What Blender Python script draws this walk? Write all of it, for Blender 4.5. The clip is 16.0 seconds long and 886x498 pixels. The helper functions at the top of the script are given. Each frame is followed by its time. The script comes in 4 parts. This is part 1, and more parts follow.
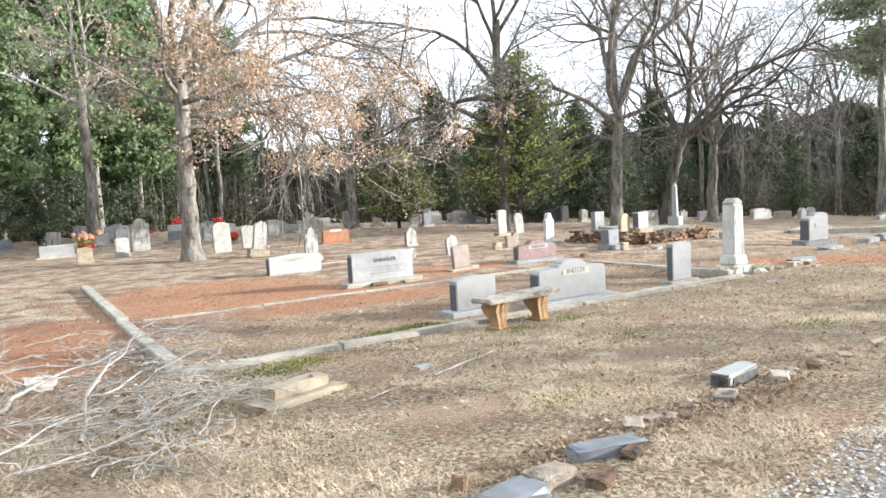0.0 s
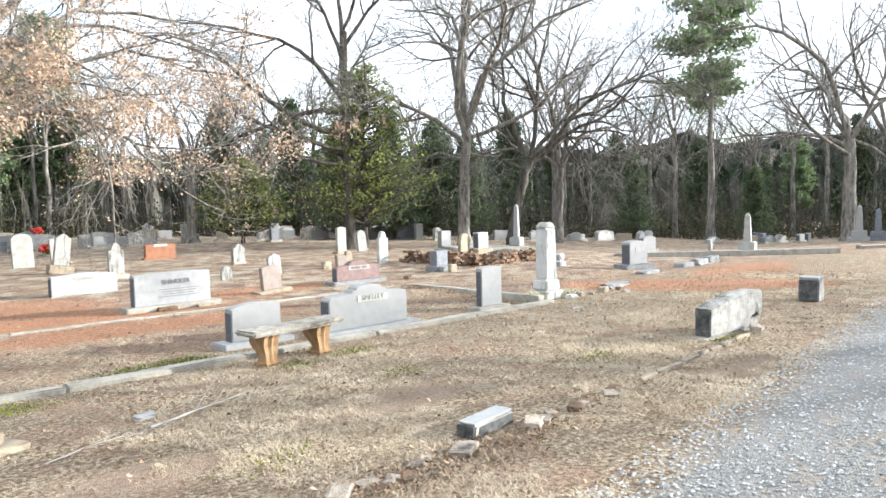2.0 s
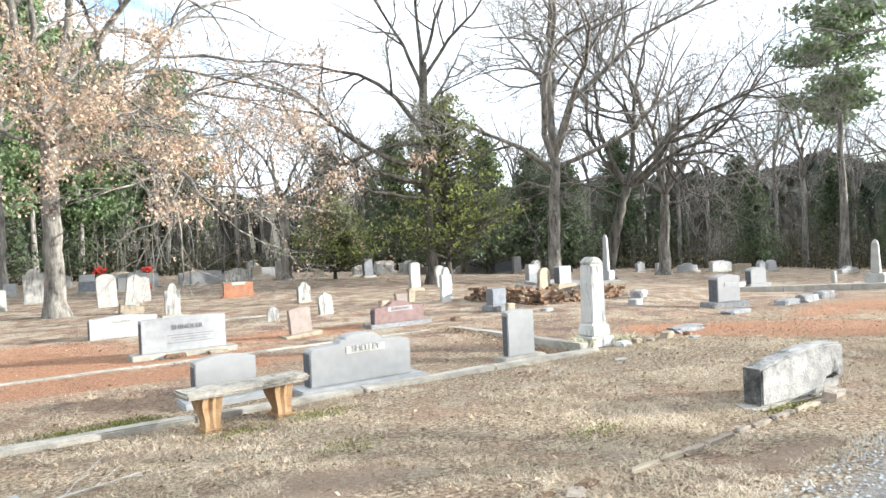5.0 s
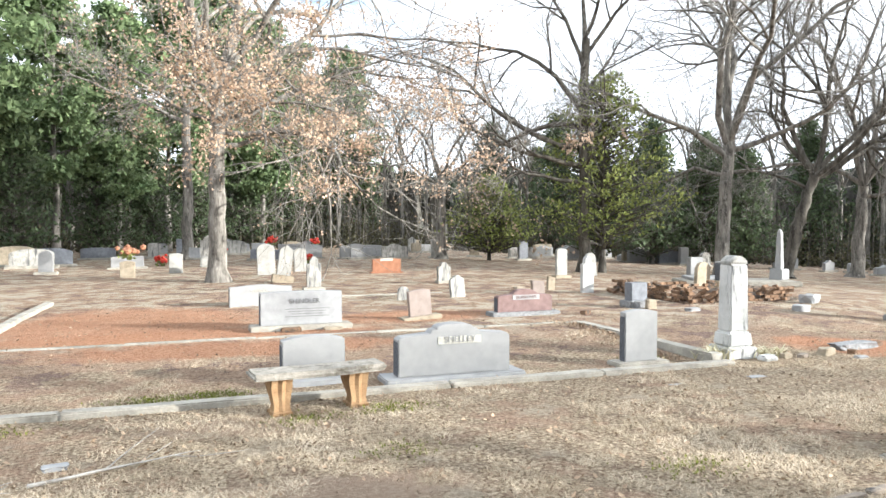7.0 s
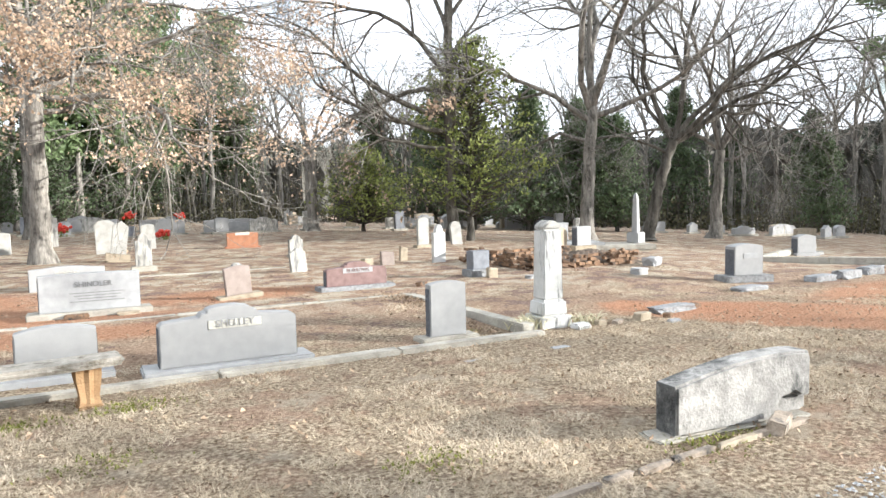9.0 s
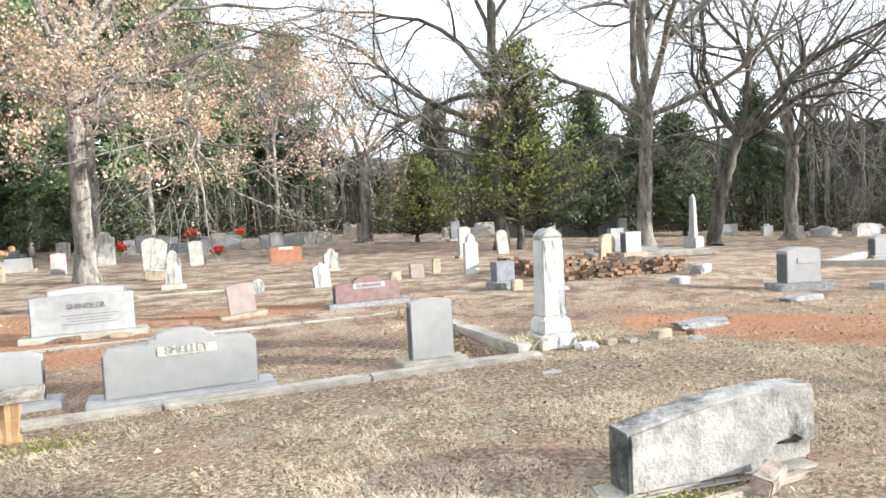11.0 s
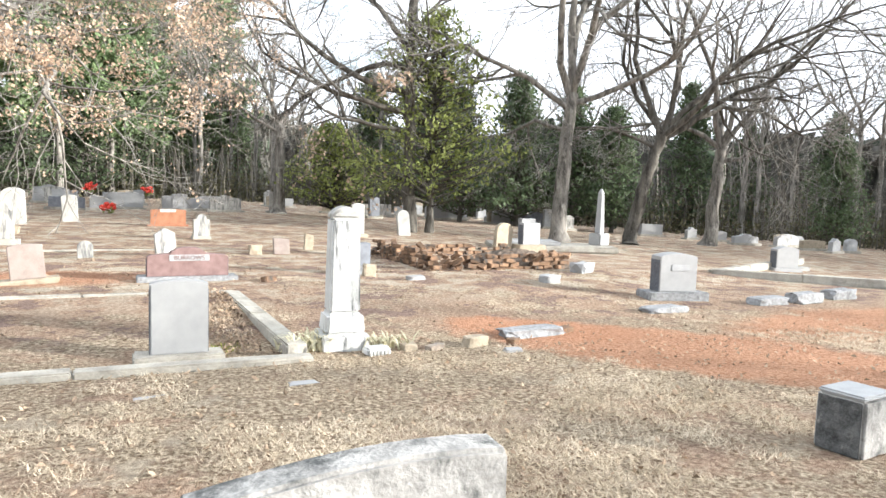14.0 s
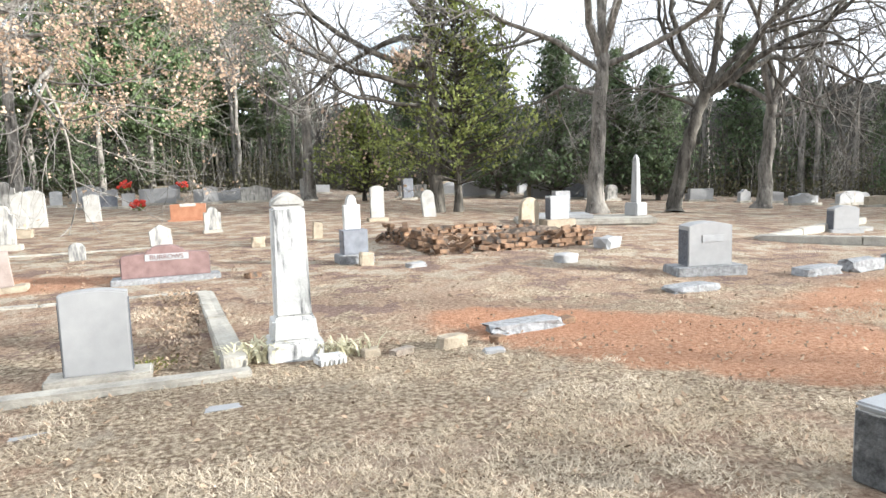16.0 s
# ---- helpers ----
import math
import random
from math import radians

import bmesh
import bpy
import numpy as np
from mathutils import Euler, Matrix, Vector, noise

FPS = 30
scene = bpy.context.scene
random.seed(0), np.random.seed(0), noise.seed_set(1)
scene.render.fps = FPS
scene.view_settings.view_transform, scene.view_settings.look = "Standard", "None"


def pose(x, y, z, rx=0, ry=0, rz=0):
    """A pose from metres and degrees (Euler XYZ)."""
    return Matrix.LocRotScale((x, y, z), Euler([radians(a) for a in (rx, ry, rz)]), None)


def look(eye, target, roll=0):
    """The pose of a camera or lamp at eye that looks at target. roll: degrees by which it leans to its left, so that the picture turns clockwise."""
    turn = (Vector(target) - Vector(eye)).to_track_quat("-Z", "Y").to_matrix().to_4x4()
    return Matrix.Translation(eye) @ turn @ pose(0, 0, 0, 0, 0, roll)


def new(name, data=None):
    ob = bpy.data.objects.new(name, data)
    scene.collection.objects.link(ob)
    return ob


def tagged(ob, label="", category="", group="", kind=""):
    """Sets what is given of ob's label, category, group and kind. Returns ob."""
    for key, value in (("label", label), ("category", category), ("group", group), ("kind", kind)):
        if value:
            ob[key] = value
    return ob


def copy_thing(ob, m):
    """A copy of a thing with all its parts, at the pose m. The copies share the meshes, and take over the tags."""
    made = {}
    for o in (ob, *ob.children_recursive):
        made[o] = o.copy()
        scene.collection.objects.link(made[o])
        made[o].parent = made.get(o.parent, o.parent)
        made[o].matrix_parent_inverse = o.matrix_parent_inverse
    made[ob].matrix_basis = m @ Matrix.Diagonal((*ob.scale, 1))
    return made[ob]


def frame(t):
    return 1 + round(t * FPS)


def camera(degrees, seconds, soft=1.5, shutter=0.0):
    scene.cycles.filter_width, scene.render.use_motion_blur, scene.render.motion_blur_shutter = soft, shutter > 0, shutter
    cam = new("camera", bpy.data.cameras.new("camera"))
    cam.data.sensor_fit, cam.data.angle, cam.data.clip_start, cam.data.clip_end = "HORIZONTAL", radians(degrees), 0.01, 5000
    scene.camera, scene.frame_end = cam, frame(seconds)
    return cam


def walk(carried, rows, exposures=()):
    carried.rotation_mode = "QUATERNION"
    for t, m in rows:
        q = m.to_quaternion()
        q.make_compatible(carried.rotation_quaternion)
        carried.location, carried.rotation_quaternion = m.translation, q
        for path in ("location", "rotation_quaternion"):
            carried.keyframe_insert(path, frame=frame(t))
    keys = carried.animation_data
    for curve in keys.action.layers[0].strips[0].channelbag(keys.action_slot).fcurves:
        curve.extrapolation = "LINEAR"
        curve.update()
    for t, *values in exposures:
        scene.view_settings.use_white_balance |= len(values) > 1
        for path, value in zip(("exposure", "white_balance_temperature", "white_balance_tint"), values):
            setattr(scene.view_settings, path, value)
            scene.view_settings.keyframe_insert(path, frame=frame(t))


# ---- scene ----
cam = camera(63.9, 16.0)
PATH = [
    (0, (-0.466, -0.384, 1.709), (0.557, 1.328, 1.551), -3.1),
    (0.5, (-0.14, -0.339, 1.701), (0.906, 1.359, 1.56), -2.8),
    (1, (0.19, -0.191, 1.692), (1.358, 1.426, 1.553), 0.3),
    (1.5, (0.571, -0.276, 1.699), (1.842, 1.261, 1.545), -0.9),
    (2, (0.902, -0.36, 1.715), (2.218, 1.141, 1.586), -1.5),
    (2.5, (1.268, -0.266, 1.705), (2.715, 1.114, 1.632), -0.3),
    (3, (1.638, -0.301, 1.683), (3.229, 0.904, 1.547), -0.7),
    (3.5, (1.982, -0.383, 1.681), (3.474, 0.944, 1.571), -2.5),
    (4, (2.231, -0.285, 1.679), (3.623, 1.147, 1.572), -3.1),
    (4.5, (2.611, -0.184, 1.678), (3.929, 1.318, 1.597), -0.5),
    (5, (2.956, -0.215, 1.708), (3.997, 1.493, 1.681), -2.7),
    (5.2, (2.998, -0.175, 1.712), (3.916, 1.602, 1.69), -2.0),
    (7.3, (4.194, 0.15, 1.745), (4.795, 2.056, 1.668), -0.0),
    (7.5, (4.344, 0.221, 1.74), (5.006, 2.105, 1.639), -0.3),
    (8, (4.735, 0.227, 1.699), (5.465, 2.087, 1.627), -4.0),
    (8.5, (5.078, 0.171, 1.694), (5.773, 2.04, 1.538), -4.4),
    (9, (5.408, 0.321, 1.692), (6.268, 2.12, 1.538), -1.2),
    (9.5, (5.69, 0.327, 1.679), (6.537, 2.125, 1.458), -2.9),
    (9.7, (5.776, 0.274, 1.669), (6.527, 2.12, 1.492), -4.7),
    (11.8, (7.235, 0.898, 1.634), (7.891, 2.784, 1.525), -2.9),
    (12, (7.345, 0.94, 1.619), (8.032, 2.816, 1.521), -2.9),
    (12.5, (7.701, 1.072, 1.631), (8.487, 2.911, 1.599), -1.1),
    (13, (8.116, 1.118, 1.607), (8.838, 2.982, 1.557), -3.1),
    (13.5, (8.354, 1.159, 1.615), (9.044, 3.033, 1.488), -2.4),
    (14, (8.673, 1.309, 1.56), (9.458, 3.14, 1.382), 1.9),
    (14.5, (9.009, 1.391, 1.553), (9.74, 3.247, 1.413), 0.1),
    (15, (9.262, 1.536, 1.538), (9.748, 3.466, 1.337), -1.8),
    (15.5, (9.448, 1.752, 1.54), (9.972, 3.67, 1.323), 1.9),
    (16, (9.775, 1.986, 1.534), (10.414, 3.866, 1.294), -1.7),
]
walk(cam, [(t, look(eye, target, roll)) for t, eye, target, roll in PATH], [(0, 1.38, 5960, 8), (3, 1.51, 5800, 6), (5, 1.51, 5850, 6), (9, 1.43, 5960, 8), (12.5, 1.49, 5960, 8), (15, 1.66, 5930, 8), (16, 1.49, 5890, 8)])

# ---- world and sun ----
SUN_DIR = Vector((0.86, -0.51, 0.0)).normalized()
SUN_EL = 13.5
world = bpy.data.worlds.new("sky")
scene.world = world
world.use_nodes = True
wn, wl = world.node_tree.nodes, world.node_tree.links
bg = wn["Background"]
sky = wn.new("ShaderNodeTexSky")
sky.sky_type = "NISHITA"
sky.sun_disc = False
sky.sun_elevation = radians(SUN_EL)
sky.sun_rotation = math.atan2(SUN_DIR.x, SUN_DIR.y)
sky_dim = wn.new("ShaderNodeMix")
sky_dim.data_type = "RGBA"
sky_dim.blend_type = "MULTIPLY"
sky_dim.inputs["Factor"].default_value = 1.0
wl.new(sky.outputs[0], sky_dim.inputs["A"])
sky_dim.inputs["B"].default_value = (0.13, 0.13, 0.13, 1)
wcoord = wn.new("ShaderNodeTexCoord")
wmap = wn.new("ShaderNodeMapping")
wmap.inputs["Scale"].default_value = (1.6, 1.6, 4.0)
wl.new(wcoord.outputs["Generated"], wmap.inputs["Vector"])
cloud = wn.new("ShaderNodeTexNoise")
cloud.inputs["Scale"].default_value = 1.9
cloud.inputs["Detail"].default_value = 7
cloud.inputs["Roughness"].default_value = 0.55
wl.new(wmap.outputs[0], cloud.inputs["Vector"])
cramp = wn.new("ShaderNodeMapRange")
cramp.inputs["From Min"].default_value = 0.30
cramp.inputs["From Max"].default_value = 0.42
wl.new(cloud.outputs["Fac"], cramp.inputs["Value"])
smix = wn.new("ShaderNodeMix")
smix.data_type = "RGBA"
wl.new(cramp.outputs[0], smix.inputs["Factor"])
wl.new(sky_dim.outputs["Result"], smix.inputs["A"])
smix.inputs["B"].default_value = (0.74, 0.75, 0.765, 1)
wl.new(smix.outputs["Result"], bg.inputs["Color"])
bg.inputs["Strength"].default_value = 1.0
sun_data = bpy.data.lights.new("sun", "SUN")
sun_data.energy = 5.0
sun_data.angle = radians(0.7)
sun_data.color = (1.0, 0.93, 0.83)
sun = new("sun", sun_data)
sun.matrix_world = look(SUN_DIR * 50 + Vector((0, 0, 50 * math.tan(radians(SUN_EL)))), (0, 0, 0))


# ---- materials ----
def mat(name, c1, c2, scale=6.0, rough=0.85, bump=0.3, fine=60.0, stain=None, stain_scale=(2, 2, 0.6), stain_at=(0.52, 0.7), vary=0.0, spec=0.3, stretch=1.0):
    m = bpy.data.materials.new(name)
    m.use_nodes = True
    n, l = m.node_tree.nodes, m.node_tree.links
    b = n["Principled BSDF"]
    b.inputs["Roughness"].default_value = rough
    b.inputs["Specular IOR Level"].default_value = spec
    geo = n.new("ShaderNodeNewGeometry")
    along_z = n.new("ShaderNodeMapping")
    along_z.inputs["Scale"].default_value = (1, 1, stretch)
    l.new(geo.outputs["Position"], along_z.inputs["Vector"])
    big = n.new("ShaderNodeTexNoise")
    big.inputs["Scale"].default_value = scale
    big.inputs["Detail"].default_value = 6
    l.new(along_z.outputs[0], big.inputs["Vector"])
    small = n.new("ShaderNodeTexNoise")
    small.inputs["Scale"].default_value = fine
    small.inputs["Detail"].default_value = 3
    l.new(along_z.outputs[0], small.inputs["Vector"])
    add = n.new("ShaderNodeMath")
    add.operation = "MULTIPLY_ADD"
    add.inputs[1].default_value = 0.45
    l.new(small.outputs["Fac"], add.inputs[0])
    l.new(big.outputs["Fac"], add.inputs[2])
    rng = n.new("ShaderNodeMapRange")
    rng.inputs["From Min"].default_value = 0.5
    rng.inputs["From Max"].default_value = 0.95
    l.new(add.outputs[0], rng.inputs["Value"])
    mix = n.new("ShaderNodeMix")
    mix.data_type = "RGBA"
    mix.inputs["A"].default_value = (*c1, 1)
    mix.inputs["B"].default_value = (*c2, 1)
    l.new(rng.outputs[0], mix.inputs["Factor"])
    col = mix.outputs["Result"]
    if stain:
        mp = n.new("ShaderNodeMapping")
        mp.inputs["Scale"].default_value = stain_scale
        l.new(geo.outputs["Position"], mp.inputs["Vector"])
        st = n.new("ShaderNodeTexNoise")
        st.inputs["Scale"].default_value = 3.0
        st.inputs["Detail"].default_value = 8
        st.inputs["Roughness"].default_value = 0.65
        l.new(mp.outputs[0], st.inputs["Vector"])
        sr = n.new("ShaderNodeMapRange")
        sr.inputs["From Min"].default_value, sr.inputs["From Max"].default_value = stain_at
        l.new(st.outputs["Fac"], sr.inputs["Value"])
        sm = n.new("ShaderNodeMix")
        sm.data_type = "RGBA"
        l.new(sr.outputs[0], sm.inputs["Factor"])
        l.new(col, sm.inputs["A"])
        sm.inputs["B"].default_value = (*stain, 1)
        col = sm.outputs["Result"]
    if vary:
        info = n.new("ShaderNodeObjectInfo")
        isl = n.new("ShaderNodeMath")
        isl.operation = "ADD"
        l.new(info.outputs["Random"], isl.inputs[0])
        l.new(geo.outputs["Random Per Island"], isl.inputs[1])
        fr = n.new("ShaderNodeMath")
        fr.operation = "FRACT"
        l.new(isl.outputs[0], fr.inputs[0])
        vr = n.new("ShaderNodeMapRange")
        vr.inputs["To Min"].default_value = 1 - vary
        vr.inputs["To Max"].default_value = 1 + vary
        l.new(fr.outputs[0], vr.inputs["Value"])
        hs = n.new("ShaderNodeHueSaturation")
        l.new(vr.outputs[0], hs.inputs["Value"])
        l.new(col, hs.inputs["Color"])
        col = hs.outputs["Color"]
    l.new(col, b.inputs["Base Color"])
    bp = n.new("ShaderNodeBump")
    bp.inputs["Strength"].default_value = bump
    bp.inputs["Distance"].default_value = 0.02
    l.new(add.outputs[0], bp.inputs["Height"])
    l.new(bp.outputs[0], b.inputs["Normal"])
    return m


def leaf_mat(name, c1, c2, vary=0.35, through_light=0.42):
    m = mat(name, c1, c2, 1.2, 0.7, 0.0, 20, vary=vary, spec=0.2)
    n, l = m.node_tree.nodes, m.node_tree.links
    b, o = n["Principled BSDF"], n["Material Output"]
    t = n.new("ShaderNodeBsdfTranslucent")
    src = b.inputs["Base Color"].links[0].from_socket
    l.new(src, t.inputs["Color"])
    mx = n.new("ShaderNodeMixShader")
    mx.inputs[0].default_value = through_light
    l.new(b.outputs[0], mx.inputs[1])
    l.new(t.outputs[0], mx.inputs[2])
    l.new(mx.outputs[0], o.inputs["Surface"])
    return m


GRANITE = mat("grey_granite", (0.28, 0.277, 0.272), (0.325, 0.32, 0.312), 9, 0.6, 0.12, 160, (0.3, 0.297, 0.29), (1, 1, .5), (.6, .8))
GRANITE_PALE = mat("pale_granite", (0.28, 0.28, 0.28), (0.37, 0.37, 0.365), 8, 0.6, 0.1, 160, (0.4, 0.4, 0.38), (1, 1, .5), (.6, .8))
GRANITE_ROUGH = mat("rough_granite", (0.16, 0.16, 0.16), (0.32, 0.32, 0.32), 20, 0.9, 0.9, 70, (0.12, 0.12, 0.12), (2, 2, 1), (.55, .7))
GRANITE_DARK = mat("dark_granite", (0.13, 0.135, 0.15), (0.20, 0.21, 0.23), 9, 0.5, 0.12, 150)
ROSE = mat("rose_granite", (0.15, 0.095, 0.085), (0.23, 0.15, 0.14), 10, 0.55, 0.12, 150)
PINK = mat("pinkish_stone", (0.23, 0.185, 0.16), (0.32, 0.265, 0.235), 8, 0.8, 0.3, 90, (0.3, 0.26, 0.22), (1, 1, .6), (.58, .75))
ORANGE = mat("orange_granite", (0.27, 0.12, 0.065), (0.37, 0.18, 0.105), 8, 0.6, 0.15, 120)
MARBLE = mat("weathered_marble", (0.42, 0.415, 0.39), (0.60, 0.59, 0.57), 5, 0.75, 0.25, 60, (0.10, 0.10, 0.10), (3.2, 3.2, 0.5), (.55, .66))
MARBLE_CLEAN = mat("white_marble", (0.29, 0.28, 0.255), (0.42, 0.41, 0.38), 5, 0.75, 0.2, 60, (0.22, 0.2, 0.17), (3, 3, 0.8), (.6, .78))
MARBLE_DIRTY = mat("streaked_marble", (0.26, 0.25, 0.225), (0.46, 0.44, 0.40), 6, 0.8, 0.3, 60, (0.1, 0.1, 0.1), (3, 3, 0.6), (.5, .66))
OLDCON = mat("lichened_concrete", (0.22, 0.21, 0.195), (0.43, 0.41, 0.38), 7, 0.95, 0.8, 45, (0.09, 0.09, 0.085), (1.6, 1.6, 1.2), (.52, .66))
CONC = mat("kerb_concrete", (0.26, 0.24, 0.205), (0.42, 0.39, 0.33), 5, 0.95, 0.6, 40, (0.18, 0.16, 0.13), (1, 1, 1), (.55, .72))
TANCON = mat("tan_concrete", (0.27, 0.225, 0.165), (0.39, 0.33, 0.245), 9, 0.95, 0.7, 50, (0.2, 0.16, 0.11), (2, 2, 2), (.55, .7))
BENCHTOP = mat("bench_top_concrete", (0.23, 0.21, 0.18), (0.38, 0.35, 0.30), 14, 0.95, 0.9, 60, (0.14, 0.12, 0.09), (3, 3, 3), (.52, .66))
BENCHLEG = mat("bench_leg_concrete", (0.27, 0.16, 0.08), (0.38, 0.25, 0.135), 10, 0.95, 0.6, 60, (0.24, 0.15, 0.08), (3, 3, 1), (.52, .7))
BRICK = mat("old_brick", (0.11, 0.065, 0.04), (0.28, 0.175, 0.105), 12, 0.95, 0.7, 60, (0.05, 0.045, 0.04), (2, 2, 2), (.5, .62), vary=0.35)
ROCK = mat("field_stone", (0.22, 0.18, 0.14), (0.42, 0.35, 0.28), 12, 0.95, 0.8, 60, (0.07, 0.065, 0.06), (2, 2, 2), (.52, .66), vary=0.3)
BARK = mat("grey_bark", (0.045, 0.04, 0.034), (0.30, 0.275, 0.24), 7, 0.95, 1.0, 34, (0.36, 0.34, 0.30), (2.2, 2.2, .9), (.56, .72), stretch=0.22)
BARK_DARK = mat("dark_bark", (0.03, 0.026, 0.022), (0.16, 0.145, 0.12), 7, 0.95, 1.0, 34, (0.2, 0.19, 0.165), (2.2, 2.2, .9), (.58, .74), stretch=0.22)
# lichen mottling, with the shade of sunless left faces put into its dark colour
LICHEN_SHADE = mat("lichened_stone_with_shade", (0.035, 0.035, 0.035), (0.13, 0.13, 0.125), 14, 0.95, 0.8, 60, (0.24, 0.235, 0.22), (3, 3, 3), (.58, .7))
# rough granite sides, coloured darker to include their shade beside the sunlit fronts
SHADED_PITCHED = mat("shaded_pitched_granite", (0.07, 0.073, 0.082), (0.15, 0.155, 0.17), 30, 0.95, 0.9, 80)
TWIG = mat("branch_bark", (0.13, 0.12, 0.108), (0.30, 0.28, 0.25), 2, 0.95, 0.3, 20)
TWIG_FAR = mat("far_branch_bark", (0.15, 0.14, 0.125), (0.27, 0.25, 0.225), 2, 0.95, 0.0, 20)
DRIFT = mat("bleached_branch", (0.27, 0.25, 0.225), (0.46, 0.43, 0.39), 8, 0.9, 0.4, 60, (0.2, 0.17, 0.14), (3, 3, 3), (.55, .75))
OAKLEAF = leaf_mat("brown_oak_leaf", (0.38, 0.265, 0.18), (0.58, 0.445, 0.33))
CEDAR = leaf_mat("cedar_green", (0.14, 0.17, 0.045), (0.30, 0.33, 0.11))
CONIFER = leaf_mat("dark_conifer_green", (0.05, 0.075, 0.04), (0.13, 0.165, 0.085))
PINEN = leaf_mat("pine_needle_green", (0.10, 0.15, 0.07), (0.24, 0.30, 0.15))
BRUSH = leaf_mat("underbrush_leaf", (0.06, 0.065, 0.035), (0.16, 0.14, 0.085))
STRAW = leaf_mat("dry_grass", (0.40, 0.32, 0.22), (0.72, 0.605, 0.455), 0.25, 0.2)
DEADLEAF = leaf_mat("dead_leaf", (0.20, 0.135, 0.085), (0.44, 0.33, 0.23), 0.5, 0.15)
IRISLEAF = leaf_mat("pale_iris_leaf", (0.44, 0.40, 0.24), (0.68, 0.63, 0.46), 0.3, 0.2)
MOSS = leaf_mat("moss", (0.10, 0.11, 0.02), (0.25, 0.26, 0.05), 0.3, 0.1)
GRAVELST = mat("gravel_stone", (0.30, 0.30, 0.30), (0.58, 0.57, 0.55), 20, 0.9, 0.2, 60, vary=0.35)
RED = mat("red_flowers", (0.5, 0.03, 0.02), (0.65, 0.08, 0.05), 30, 0.7, 0.2, 80)
PLATE = mat("pale_lettering_panel", (0.42, 0.40, 0.34), (0.54, 0.52, 0.46), 20, 0.7, 0.2, 80)
INK = mat("engraved_lettering", (0.16, 0.16, 0.16), (0.23, 0.23, 0.23), 20, 0.8, 0.0, 80)


def ground_mat():
    """Dry lawn, bare soil, red clay and the gravel drive, by place on the plan."""
    m = bpy.data.materials.new("cemetery_ground")
    m.use_nodes = True
    n, l = m.node_tree.nodes, m.node_tree.links
    b = n["Principled BSDF"]
    b.inputs["Roughness"].default_value = 0.95
    b.inputs["Specular IOR Level"].default_value = 0.15
    geo = n.new("ShaderNodeNewGeometry")
    sep = n.new("ShaderNodeSeparateXYZ")
    l.new(geo.outputs["Position"], sep.inputs[0])

    def noise(scale, detail=5, rough=0.55):
        t = n.new("ShaderNodeTexNoise")
        t.inputs["Scale"].default_value, t.inputs["Detail"].default_value, t.inputs["Roughness"].default_value = scale, detail, rough
        l.new(geo.outputs["Position"], t.inputs["Vector"])
        return t.outputs["Fac"]

    def op(kind, a, c, d=None):
        t = n.new("ShaderNodeMath")
        t.operation = kind
        for i, v in enumerate((a, c, d)):
            if v is None:
                continue
            if isinstance(v, (int, float)):
                t.inputs[i].default_value = v
            else:
                l.new(v, t.inputs[i])
        return t.outputs[0]

    def ramp(v, lo, hi):
        t = n.new("ShaderNodeMapRange")
        t.interpolation_type = "SMOOTHSTEP"
        t.inputs["From Min"].default_value, t.inputs["From Max"].default_value = lo, hi
        l.new(v, t.inputs["Value"])
        return t.outputs[0]

    def blend(f, a, c):
        t = n.new("ShaderNodeMix")
        t.data_type = "RGBA"
        l.new(f, t.inputs["Factor"])
        for s, v in (("A", a), ("B", c)):
            if isinstance(v, tuple):
                t.inputs[s].default_value = (*v, 1)
            else:
                l.new(v, t.inputs[s])
        return t.outputs["Result"]

    n1, n2, n3, n4 = noise(0.55), noise(3.2, 6, 0.65), noise(26, 4, 0.7), noise(90, 3)

    def ellipse(cx, cy, rx, ry, soft=0.3, turn=0.0):
        ux, uy = op("ADD", sep.outputs[0], -cx), op("ADD", sep.outputs[1], -cy)
        c, k = math.cos(radians(turn)), math.sin(radians(turn))
        dx = op("MULTIPLY", op("ADD", op("MULTIPLY", ux, c), op("MULTIPLY", uy, k)), 1 / rx)
        dy = op("MULTIPLY", op("ADD", op("MULTIPLY", uy, c), op("MULTIPLY", ux, -k)), 1 / ry)
        d = op("SQRT", op("ADD", op("MULTIPLY", dx, dx), op("MULTIPLY", dy, dy)), 0)
        d = op("ADD", d, op("MULTIPLY_ADD", n2, 0.9, -0.45))
        return ramp(d, 1 + soft, 1 - soft)

    grass = blend(ramp(n3, 0.35, 0.68), (0.175, 0.118, 0.072), (0.72, 0.595, 0.43))
    grass = blend(ramp(noise(9, 6, 0.7), 0.5, 0.66), grass, (0.29, 0.21, 0.15))
    grass = blend(op("MULTIPLY", ramp(n2, 0.6, 0.75), 0.5), grass, (0.26, 0.21, 0.11))
    soil = blend(ramp(n3, 0.35, 0.65), (0.27, 0.175, 0.118), (0.53, 0.385, 0.275))
    far = ramp(sep.outputs[1], 7.0, 9.5)
    bare = ramp(op("ADD", op("MULTIPLY_ADD", n1, 0.6, op("MULTIPLY", n2, 0.5)), op("MULTIPLY", far, 0.11)), 0.55, 0.66)
    col = blend(bare, grass, soil)
    n5 = noise(1.7, 7, 0.7)
    col = blend(op("MULTIPLY", ramp(sep.outputs[1], 8.5, 12), ramp(n5, 0.50, 0.56)), col, blend(ramp(n3, 0.35, 0.65), (0.42, 0.35, 0.265), (0.60, 0.52, 0.405)))
